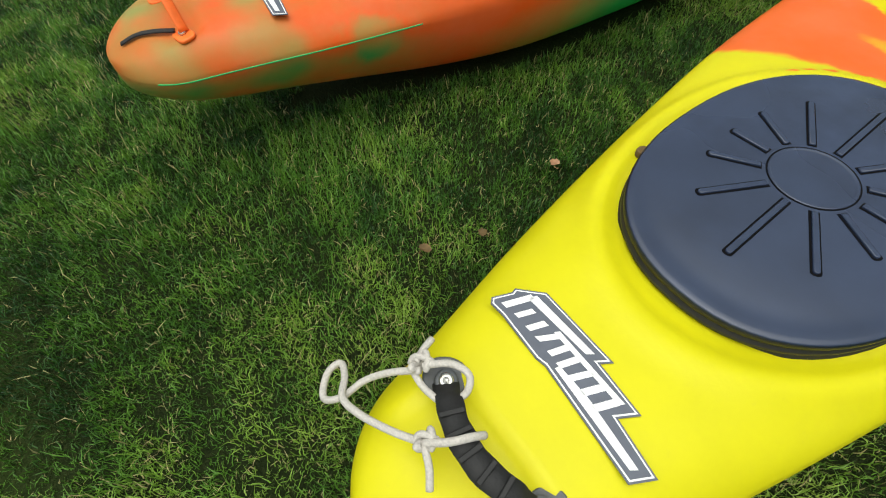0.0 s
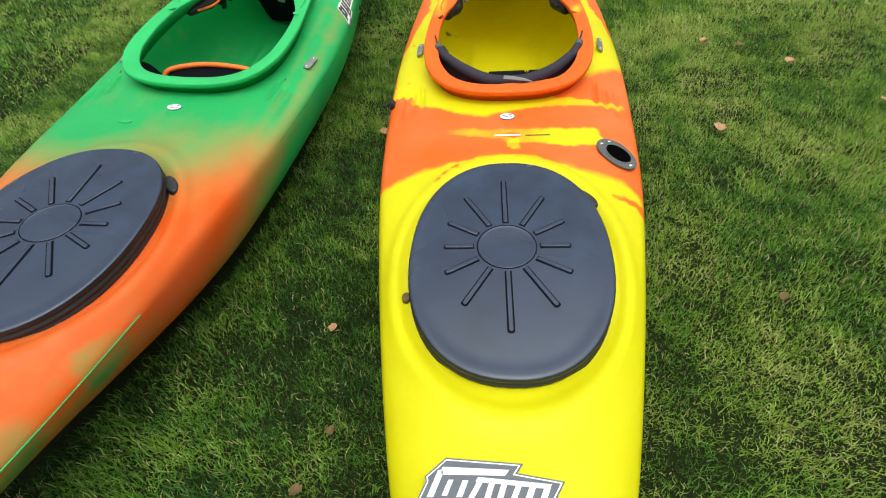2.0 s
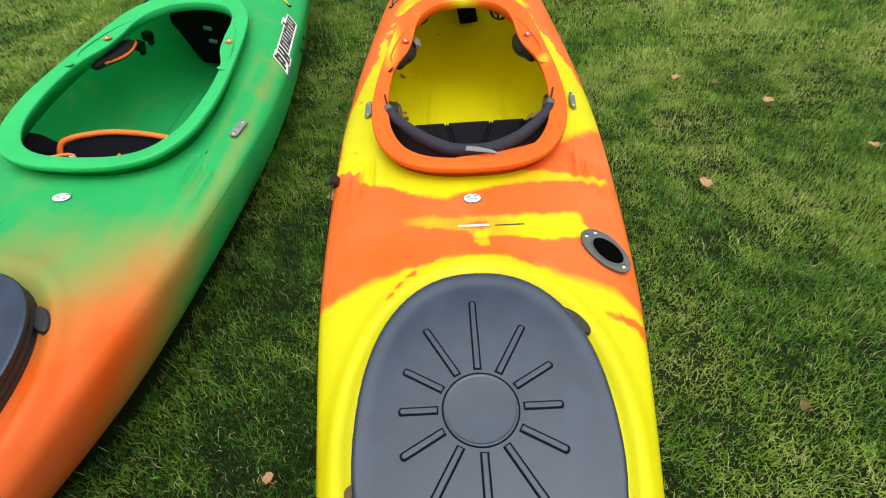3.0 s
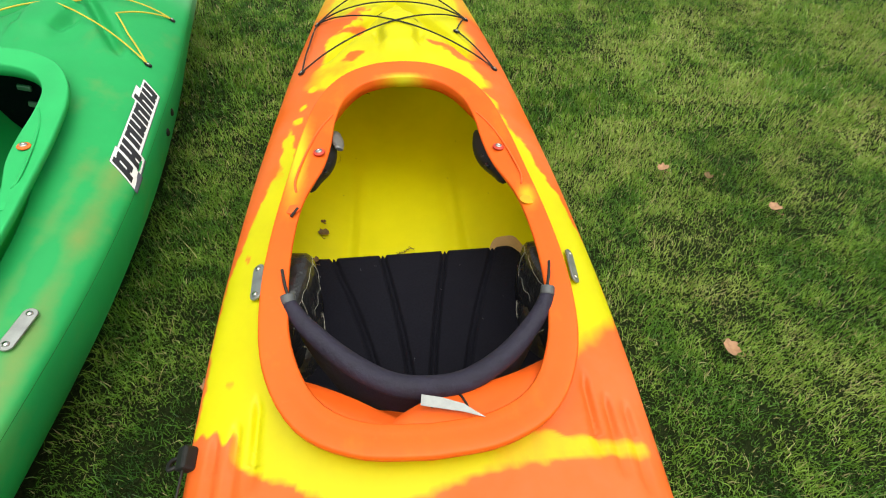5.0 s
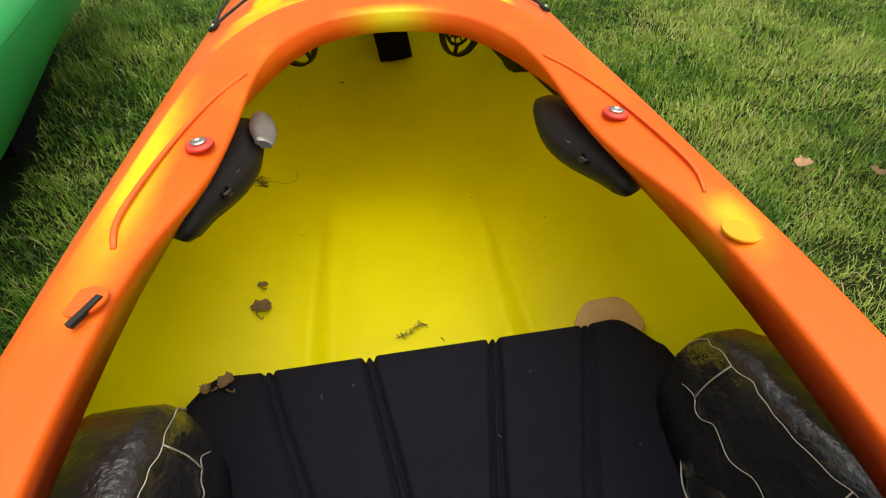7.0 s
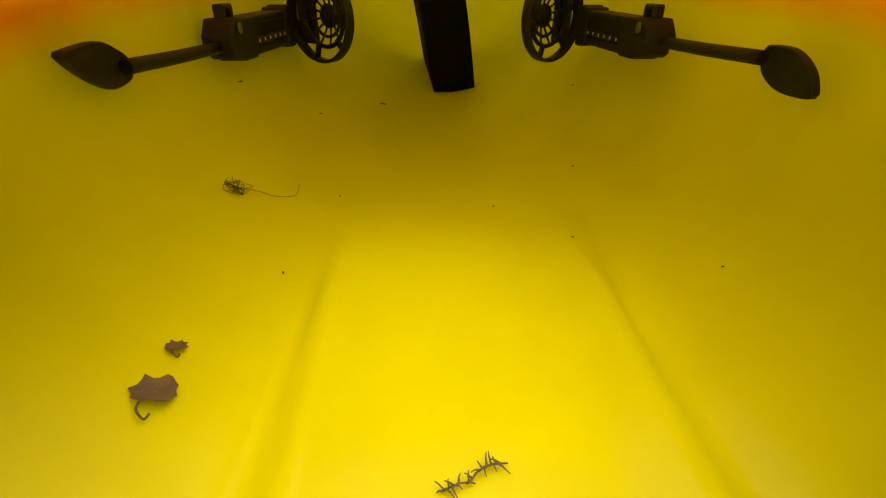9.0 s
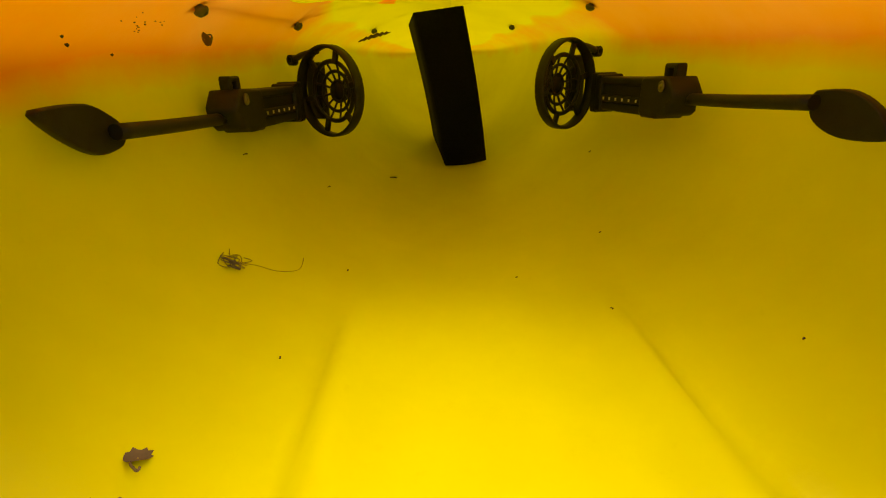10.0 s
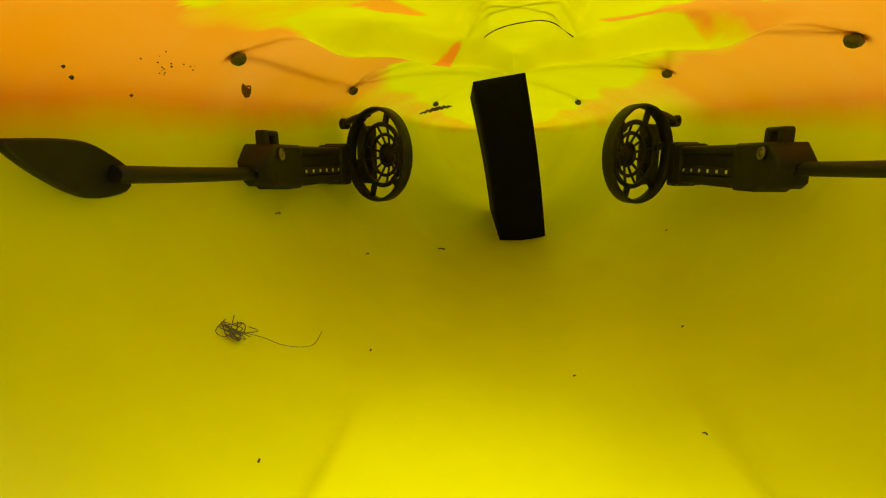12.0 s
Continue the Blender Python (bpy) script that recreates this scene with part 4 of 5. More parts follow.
# ---- cockpit of the yellow kayak ----
def seat_surface(x, y):
    """Top of the seat pad."""
    z = 0.118 + 0.014 * step(abs(x), 0.18, 0.25) * (1 - 0.6 * step(y, 1.76, 1.85)) + 0.02 * step(1.58 - y, 0.0, 0.18)
    z -= 0.002 * step(y, 1.810, 1.845) ** 2
    f = (y - 1.565) / 0.28
    for rear, fore in ((-0.079, -0.177), (-0.020, -0.067), (0.024, 0.077), (0.089, 0.190)):
        c = rear + (fore - rear) * (0.72 * f + 0.28 * max(f, 0) ** 2)
        z -= 0.011 * (bump_at(x, c - 0.0042, 0.0026) + bump_at(x, c + 0.0042, 0.0026))
    return z


def seat(k):
    xs, ys = np.linspace(-0.250, 0.258, 360), np.linspace(1.40, 1.838, 60)
    rows = []
    for y in ys:
        shift = 0.012 * math.sin((y - 1.4) * 3)
        half = 0.237 - 0.006 * step(y, 1.77, 1.85)
        row = []
        for x in xs:
            yy = y + 0.06 * (y - 1.4) * x - 0.045 * step(abs(x), 0.205, 0.262) ** 2 * step(y, 1.6, 1.84)
            row.append((x * half / 0.237, yy, seat_surface(x, y)))
        rows.append(row)
    front = [[(p[0], p[1] + d, p[2] - h) for p in rows[-1]] for d, h in ((0.006, 0.003), (0.010, 0.009), (0.012, 0.020), (0.006, 0.085))]
    s = part("seat", grid_mesh(rows + front), M_FOAM, k, "black foam seat pad with four fanned grooves")
    r = random.Random(5)
    for _ in range(14):
        x, y = r.uniform(-0.19, 0.2), r.uniform(1.5, 1.82)
        a = r.uniform(0, 6.28)
        d = r.uniform(0.001, 0.0035)
        z = seat_surface(x, y) + 0.0012
        part("lint", tube([(x, y, z), (x + d * math.cos(a), y + d * math.sin(a), z + 0.0006), (x + d * 1.6 * math.cos(a + 0.5), y + d * 1.6 * math.sin(a + 0.5), z)], 0.0003, 6, 4), M_GREY, s)
    return s


seat(yellow)
part("floor_pad", moved(slab([(p.x, p.y) for p in rounded([(-0.036, -0.02, 0), (-0.024, 0.020, 0), (0.0, 0.026, 0), (0.028, 0.020, 0), (0.04, -0.02, 0)], 24, True)], 0, 0.008, 0.002), pose(0.216, 1.866, 0.092, 32, -14, -6)), M_BEIGE, yellow, "beige foam scrap under the seat edge")


def hip_pad(k, side):
    """Boxy hip pad wrapped in creased black tape, roughly laced along its upper edges."""
    inner = 0.178 if side < 0 else 0.200
    rows, seam, seam_low = [], [], []
    for i in range(25):
        s = i / 24
        y = 1.560 + 0.195 * s
        e = (1 - (2 * s - 1) ** 6) ** 0.5 if 0 < i < 24 else 0.25
        bow = 0.016 * math.sin(math.pi * s)
        top, low = 0.292 - 0.030 * s - 0.03 * (2 * s - 1) ** 4, 0.115
        xi, xo = inner + 0.022 - 0.012 * s - bow, 0.240
        mid = (xi + xo) / 2
        ring = []
        for q, h in ((1, 0), (1, 0.25), (1, 0.5), (1, 0.75), (1, 0.92), (0.85, 1.0), (0.3, 1.02), (-0.3, 1.01), (-0.72, 1.0), (-0.97, 0.93), (-1.06, 0.78), (-1.10, 0.55), (-1.04, 0.3), (-0.95, 0.0)):
            crease = 0.0028 * noise.noise((y * 60, h * 7 + q * 3, side * 4.0)) + 0.0022 * noise.noise((y * 150, h * 15, side * 9.0))
            x = mid + (xo - mid) * q * (0.4 + 0.6 * e) + (crease if q < 0.5 else 0)
            ring.append((side * x, y, low + (top - low) * h * (0.55 + 0.45 * e) + crease))
        rows.append(ring)
        seam.append(Vector(ring[9]) + Vector((-side * 0.001, 0, 0.0012)))
        seam_low.append(Vector(ring[11]) + Vector((-side * 0.0014, 0, 0)))
    pad = part("hip_pad", grid_mesh(rows, loop_v=True, cap=True), M_TAPE, k, "hip pad wrapped in creased black tape with white lacing")
    part("lacing", tube(seam[1:24], 0.0004, 60, 5), M_STITCH, pad)
    part("lacing", tube([p + Vector((0, 0, 0.004 * math.sin(i * 1.3))) for i, p in enumerate(seam_low[8:21])], 0.0004, 40, 5), M_STITCH, pad)
    for i in (6, 17):
        a, b = seam[i], seam_low[i + (1 if i % 2 else -1)]
        part("stitch", tube([a, a.lerp(b, 0.5) + Vector((-side * 0.003, 0, 0.002)), b], 0.0006, 8, 5), M_STITCH, pad)
    part("lacing_loop", tube([(side * (inner + 0.016), 1.575, 0.19), (side * (inner + 0.004), 1.590, 0.155), (side * (inner - 0.004), 1.625, 0.13), (side * (inner - 0.003), 1.665, 0.122), (side * (inner + 0.002), 1.69, 0.14)], 0.0007, 30, 5), M_STITCH, pad)
    # lower pouch in the same tape
    rows = []
    for i in range(11):
        s = i / 10
        y, e = 1.545 + 0.17 * s, max(math.sin(math.pi * s), 0.12) ** 0.5
        rows.append([(side * (inner + 0.034 - 0.040 * e * q), y, 0.085 + 0.105 * h * e + 0.003 * noise.noise((y * 70, h * 9, 2.0))) for q, h in ((0, 0), (0.8, 0.05), (1, 0.3), (1, 0.6), (0.8, 0.9), (0, 1.0), (-1, 0.9), (-1, 0.1))])
    part("pad_pouch", grid_mesh(rows, loop_v=True, cap=True), M_TAPE, pad)
    return pad


hip_pad(yellow, -1)
hip_pad(yellow, 1)


def backband(k):
    """Padded tubular back strap slung between the rim ends, with the low pad behind it."""
    arc = [(-0.191, 1.568, 0.323), (-0.176, 1.545, 0.316), (-0.150, 1.517, 0.307), (-0.105, 1.478, 0.297), (-0.05, 1.446, 0.288), (0.005, 1.436, 0.286), (0.06, 1.442, 0.289), (0.120, 1.474, 0.298), (0.170, 1.521, 0.313), (0.191, 1.553, 0.327)]
    band = part("backband", tube(arc, 0.0165, 60, 14, flat=0.95, swell=0.55), M_BAND, k, "padded dark cloth back strap")
    pts = rounded(arc, 40)
    rows = []
    for i, p in enumerate(pts):
        s = math.sin(math.pi * i / 39)
        rows.append([p + Vector((0, -0.004 - 0.02 * h * s, -0.012 - 0.105 * h * (0.35 + 0.65 * s))) for h in (0.0, 0.25, 0.5, 0.75, 1.0)])
    part("back_pad", grid_mesh(rows), M_BAND, band, "hanging pad below the strap")
    for side, x, y, z in ((-1, -0.191, 1.568, 0.323), (1, 0.191, 1.553, 0.327)):
        ring = tube([(x - side * 0.002, y - 0.004, z - 0.002), (x + side * 0.001, y + 0.008, z + 0.003)], 0.0105, 6, 14)
        part("tape_end", ring, M_GREY, band, "grey tape round the end")
        part("end_cord", tube([(x, y + 0.008, z + 0.004), (x + side * 0.006, y + 0.026, z + 0.010), (x + side * 0.012, y + 0.050, z + 0.013)], 0.0024, 10, 6), M_CORD, band, "black cord")
    for i, run in ((19, 0.020), (23, 0.012)):
        p = pts[i]
        part("stay_cord", tube([p + Vector((0, -0.010, -0.006)), p + Vector((run * 0.3, -0.022, 0.006)), p + Vector((run * 0.7, -0.038, 0.012)), p + Vector((run, -0.052, 0.008))], 0.0016, 16, 5), M_CORD, band)
    return band


backband(yellow)


def rear_panel(k):
    """Orange moulded apron behind the seat: a lower sheet and two lapped flaps with a dark gap between them."""
    def flap(name, x0, x1, top, low, label=""):
        rows = []
        for i in range(25):
            q = i / 24
            x = x0 + (x1 - x0) * q
            y0 = 1.366 + 2.1 * x * x
            row = []
            for h in (0.0, 0.12, 0.3, 0.5, 0.7, 0.86, 1.0):
                reach = top(q)
                sag = low(q)
                ripple = 0.004 * math.sin(9 * q + 2 * h) * h + 0.003 * noise.noise((x * 22, h * 3, x0 * 5))
                row.append((x, y0 + (reach - y0) * h, 0.309 - sag * h ** 1.6 + ripple))
            rows.append(row)
        ob = part(name, grid_mesh(rows), M_ORANGE_SHEET, k, label)
        return ob
    flap("apron_flap", -0.192, 0.02, lambda q: 1.468 - 0.078 * q ** 0.8 + 0.010 * math.sin(6 * q), lambda q: 0.026 + 0.006 * q, "orange moulded flap behind the seat")
    right = flap("apron_flap", -0.045, 0.194, lambda q: 1.392 + 0.085 * q ** 0.85 + 0.006 * math.sin(7 * q), lambda q: 0.020 + 0.012 * q, "orange moulded flap behind the seat")
    rows = []
    for i in range(25):
        x = -0.175 + 0.35 * i / 24
        rows.append([(x, 1.385 + 0.045 * h + 1.3 * x * x, 0.262 - 0.03 * h + 0.003 * math.sin(30 * x)) for h in (0.0, 0.25, 0.5, 0.75, 1.0)])
    part("rear_apron", grid_mesh(rows), M_ORANGE_SHEET, k, "orange moulded sheet behind the seat")
    tape = slab([(-0.036, -0.004), (-0.010, -0.006), (0.018, -0.008), (0.046, -0.013), (0.018, 0.002), (-0.010, 0.008), (-0.036, 0.010)], 0, 0.0015)
    part("apron_tape", moved(tape, pose(0.026, 1.397, 0.3135, 6, 0, -9)), M_SILVER, right, "strip of clear tape")


rear_panel(yellow)


def thigh_brace(k, r, side, lift, mat, piping=None, rim_mat=None, shift=(0.0, 0.0)):
    """Moulded thigh brace screwed under the rim."""
    x0 = side * 0.172
    z = smooth_table(1.897, *RIM_Z) + lift
    out = rounded([(side * 0.178, 1.850, 0), (side * 0.160, 1.880, 0), (side * 0.143, 1.92, 0), (side * 0.135, 1.96, 0), (side * 0.137, 2.005, 0), (side * 0.150, 2.04, 0), (side * 0.190, 2.0, 0), (side * 0.205, 1.89, 0)], 36, True)
    out = [p + Vector((side * shift[0], shift[1], 0)) for p in out]
    rows = []
    for f, dz in ((0.2, -0.060), (0.6, -0.062), (0.94, -0.064), (1.0, -0.058), (1.0, -0.052), (0.92, -0.046), (0.6, -0.040), (0.2, -0.036)):
        c = Vector((side * (0.165 + shift[0]), 1.945 + shift[1], 0))
        rows.append([(c.x + (p.x - c.x) * f, c.y + (p.y - c.y) * f, z + dz - 0.28 * max(0, abs(0.172) - abs(c.x + (p.x - c.x) * f)) ) for p in out])
    brace = part("thigh_brace", grid_mesh(rows, loop_v=True, cap=True), mat, k, "black moulded thigh brace under the rim")
    for y in (1.900, 1.932, 1.964, 1.996):
        inset = 0.160 - 0.010 * math.sin((y - 1.86) / 0.16 * math.pi)
        part("adjusting_boss", turned([(0.0064, -0.004), (0.0060, 0.0008), (0.0050, 0.0016), (0.0038, 0.0014), (0.0034, 0.0002), (0.0004, 0.0)], 16), M_TAPE, brace, at=pose(side * (inset + shift[0]), y + shift[1], z - 0.0425 - 0.28 * (0.172 - inset), 0, side * 14, 0))
    if piping:
        edge = [(p.x + (0 if abs(p.x) > 0.15 else -side * 0.002), p.y, z - 0.055 - 0.28 * max(0, 0.172 - abs(p.x))) for p in out[3:22]]
        part("piping", tube(edge, 0.0045, 40, 6), piping, brace, "orange edge piping")
    part("washer", turned([(0.0112, 0.0), (0.0107, 0.002), (0.009, 0.003), (0.0005, 0.003)], 20), M_PIPING if piping else M_RED, r, "orange washer" if piping else "red washer", at=pose(x0 + 0.004, 1.897, z - 0.001, 0, side * 3, 0))
    part("screw", turned([(0.0062, 0.003), (0.0058, 0.0048), (0.003, 0.0052), (0.0026, 0.0045), (0.0003, 0.0045)], 16), M_STEEL, r, at=pose(x0 + 0.004, 1.897, z - 0.001, 0, side * 3, 0))
    # groove beside the screw: a thin raised tube stands in for its dark line
    part("rim_groove_line", tube([(side * 0.150, 2.02, z + 0.004), (side * 0.172, 1.97, z + 0.003), (side * 0.190, 1.90, z + 0.001), (side * 0.203, 1.82, z - 0.003), (side * 0.200, 1.79, z - 0.009)], 0.0022, 30, 6, flat=0.6), rim_mat or M_ORANGE_SHEET, r)
    part("rim_notch", moved(slab(disc(0.013, 20, 1.0, 0.85), 0.0, 0.0015), pose(side * 0.201, 1.748, smooth_table(1.748, *RIM_Z) + lift - 0.0022, 0, side * 6, 0)), rim_mat or (M_LIT_NOTCH if side > 0 else M_ORANGE_SHEET), r, "moulded finger notch")
    return brace


left_brace = thigh_brace(yellow, yellow_rim, -1, 0.0, M_BLACK, shift=(0.012, 0.0))
right_brace = thigh_brace(yellow, yellow_rim, 1, 0.0, M_BLACK, shift=(0.009, 0.004))
foil = []
for i in range(9):
    q = i / 8
    foil.append([(0.012 * math.cos(t) * (0.7 + 0.5 * math.sin(math.pi * q)) + 0.0016 * noise.noise((q * 9, t * 2, 1.0)), -0.030 + 0.062 * q, 0.004 * math.sin(t) + 0.0022 * noise.noise((q * 11, t * 3, 4.0))) for t in (2 * math.pi * k / 12 for k in range(12))])
part("silver_tag", moved(grid_mesh(foil, loop_v=True, cap=True), pose(-0.145, 2.003, 0.302, 0, 30, 8)), M_SILVER, left_brace, "crumpled scrap of silver tape")
part("floor_slot", moved(box(0.004, 0.022, 0.003), pose(-0.197, 1.739, 0.342, 0, 0, -24)), M_CORD, yellow_rim)


def footrest(k, side):
    """Foot brace: lever and rod along the hull, ratchet housing, round caged foot pad."""
    off = -0.012
    sx = lambda v: off + side * v
    up = 0.005 if side > 0 else 0.0
    if side < 0:
        shape = [(2.113, 0.230), (2.124, 0.2335), (2.168, 0.2335), (2.195, 0.224), (2.210, 0.214), (2.209, 0.203), (2.197, 0.198), (2.167, 0.198), (2.136, 0.212)]
    else:
        shape = [(2.209, 0.222), (2.196, 0.226), (2.167, 0.226), (2.141, 0.216), (2.128, 0.202), (2.132, 0.194), (2.174, 0.192), (2.205, 0.203)]
    out = [(p.x, p.y) for p in rounded([(y, z, 0) for y, z in shape], 40, True)]
    rail = part("footrest_rod", tube([(sx(0.267), 2.185, 0.212 + up), (sx(0.258), 2.26, 0.209 + up), (sx(0.250), 2.34, 0.207 + up)], 0.0062, 14, 10), M_BLACK, k, "black plastic foot brace on the hull side")
    lever = slab(out, -0.0035, 0.0035, 0.0015)
    lever = moved(lever, Matrix(((0.10 * side, 0, side, sx(0.274 if side < 0 else 0.282) - 0.10 * side * 2.165), (1, 0, 0, 0), (0, 1, 0, 0), (0, 0, 0, 1))))
    bmesh.ops.recalc_face_normals(lever, faces=lever.faces)
    part("lever", lever, M_BLACK, rail, "flat leaf-shaped lever")
    def lie(y, x=0.236):
        """Pose on the housing's axis, which closes in on the middle towards the bow."""
        return pose(sx(x + 0.12 * (2.415 - y)), y, 0.213, 0, 0, side * 7)
    body = joined(moved(box(0.022, 0.130, 0.034, 0.003), lie(2.436)),
                  moved(box(0.030, 0.128, 0.010, 0.003, (0, 0, 0.0165)), lie(2.436)),
                  moved(box(0.028, 0.132, 0.011, 0.003, (0, 0, -0.0165)), lie(2.432)))
    housing = part("housing", body, M_BLACK, rail, "ratchet housing")
    part("slot_strip", moved(box(0.004, 0.122, 0.009, 0.001, (-side * 0.0125, 0, -0.006)), lie(2.437)), M_BLACK, housing)
    for y, wide, h in ((2.505, 0.034, 0.050), (2.520, 0.032, 0.054)):
        part("collar", moved(box(wide, 0.018, h, 0.0035), lie(y)), M_BLACK, housing)
    # stepped end block with its lug
    steps = [(2.332, 0.219), (2.338, 0.227), (2.345, 0.2355), (2.392, 0.2355), (2.396, 0.230), (2.396, 0.194), (2.390, 0.1895), (2.362, 0.190), (2.356, 0.195), (2.345, 0.194), (2.339, 0.199), (2.339, 0.206), (2.332, 0.210)]
    block = slab(steps, -0.017, 0.017, 0.003)
    block = moved(block, Matrix(((-0.12 * side, 0, side, sx(0.243) + 0.12 * side * 2.360), (1, 0, 0, 0), (0, 1, 0, 0), (0, 0, 0, 1))))
    bmesh.ops.recalc_face_normals(block, faces=block.faces)
    part("end_block", block, M_BLACK, housing)
    part("lug", moved(joined(box(0.012, 0.024, 0.0055, 0.002, (0, 0, 0.0135)), box(0.012, 0.008, 0.015, 0.002, (0, -0.0085, 0.0075)), box(0.012, 0.008, 0.015, 0.002, (0, 0.0085, 0.0075))), pose(sx(0.243), 2.359, 0.233, 0, 0, side * 7)), M_BLACK, housing)
    part("rivet", turned([(0.0062, 0), (0.0058, 0.0018), (0.0045, 0.0022), (0.0042, 0.001), (0.003, 0.001), (0.0026, 0.002), (0.0003, 0.002)], 18), M_RIVET, housing, "dull steel rivet", at=pose(sx(0.2265), 2.352, 0.2255, 0, -side * 90, 0))
    # Pale boxes for the slots: light through the holes is in their colour.
    for i in range(7):
        y = 2.388 + 0.0165 * i
        part("slot", moved(box(0.0012, 0.0022, 0.0036), lie(y, 0.2208) @ pose(0, 0, -0.006)), M_SLOT_LIGHT, housing)
    # round foot pad: a bowl-shaped cage of rim, rings and spokes
    facing = pose(sx(0.167), 2.516, 0.225) @ pose(0, 0, 0, 90, 0, side * 38)
    rim_rows = [ellipse_ring(r, r, z, 48, 0, 2.0) for r, z in ((0.0585, -0.008), (0.0615, -0.006), (0.0615, 0.006), (0.0600, 0.009), (0.0575, 0.008), (0.0568, 0.0), (0.0572, -0.007))]
    drum = part("foot_pad", moved(grid_mesh(rim_rows, loop_u=True, loop_v=True), facing), M_BLACK, rail, "round caged foot pad with spokes")
    for r0, z, thick in ((0.040, -0.006, 0.0032), (0.027, -0.012, 0.0024), (0.014, -0.016, 0.0024)):
        part("ring", moved(grid_mesh([ellipse_ring(r0 + thick * math.cos(q), r0 + thick * math.cos(q), z + thick * math.sin(q), 36, 0, 2.0) for q in (0.8 * k * 0.982 for k in range(8))], loop_u=True, loop_v=True), facing), M_BLACK, drum)
    for i in range(6):
        a = 60 * i + 12
        part("spoke", moved(box(0.021, 0.0085, 0.005, 0.0015, (0.0485, 0, -0.003)), facing @ pose(0, 0, 0, 0, 0, a)), M_BLACK, drum)
    for i in range(12):
        q = math.radians(30 * i + 12)
        c, e = math.cos(q), math.sin(q)
        part("cage_bar", moved(tube([(0.040 * c, 0.040 * e, -0.006), (0.027 * c, 0.027 * e, -0.012), (0.012 * c, 0.012 * e, -0.017)], 0.0017, 8, 6), facing), M_BLACK, drum)
    part("hub", moved(turned([(0.010, -0.034), (0.015, -0.022), (0.011, -0.015), (0.001, -0.014)], 20), facing), M_BLACK, drum)
    part("pad_back", moved(box(0.034, 0.080, 0.014, 0.005, (0.050 * side, 0, -0.020)), facing), M_BLACK, drum)
    part("pad_arm", moved(tube([(side * 0.020, 0.054, -0.002), (side * 0.054, 0.050, -0.004), (side * 0.078, 0.045, -0.006)], 0.0045, 10, 8), facing), M_BLACK, drum)
    part("pad_lug", moved(grid_mesh([ellipse_ring(r, r, z, 20, 0, 2.0) for r, z in ((0.0075, -0.005), (0.0075, 0.005), (0.0035, 0.005), (0.0035, -0.005))], loop_u=True, loop_v=True), facing @ pose(side * 0.081, 0.044, -0.006, 0, 0, 0)), M_BLACK, drum)
    return rail


M_SLOT_LIGHT = plain("light_through_slot", (0.62, 0.58, 0.40), 0.5, vary=0.1)
M_RIVET = plain("dull_rivet", (0.20, 0.19, 0.17), 0.4, 0.8, vary=0.2)
footrest(yellow, -1)
footrest(yellow, 1)


def foam_pillar(k):
    """Upright slab of black foam between floor and fore deck, leaning a little."""
    rows = []
    for i in range(9):
        s = i / 8
        cx = 0.030 - 0.052 * s + 0.004 * math.sin(3 * s)
        y0, z = 2.737 - 0.105 * s, 0.074 + 0.264 * s
        hw = 0.041 - 0.003 * s
        twist = 0.035 * s
        rows.append([(cx - hw, y0 + twist, z), (cx - hw + 0.003, y0 - 0.002 + twist, z), (cx + hw - 0.003, y0 - 0.002 - twist, z), (cx + hw, y0 - twist, z), (cx + hw - 0.012, y0 + 0.25, z), (cx - hw - 0.014, y0 + 0.25, z)])
    part("foam_pillar", grid_mesh(rows, loop_v=True, cap=True), M_FOAM, k, "upright black foam block under the fore deck")


foam_pillar(yellow)


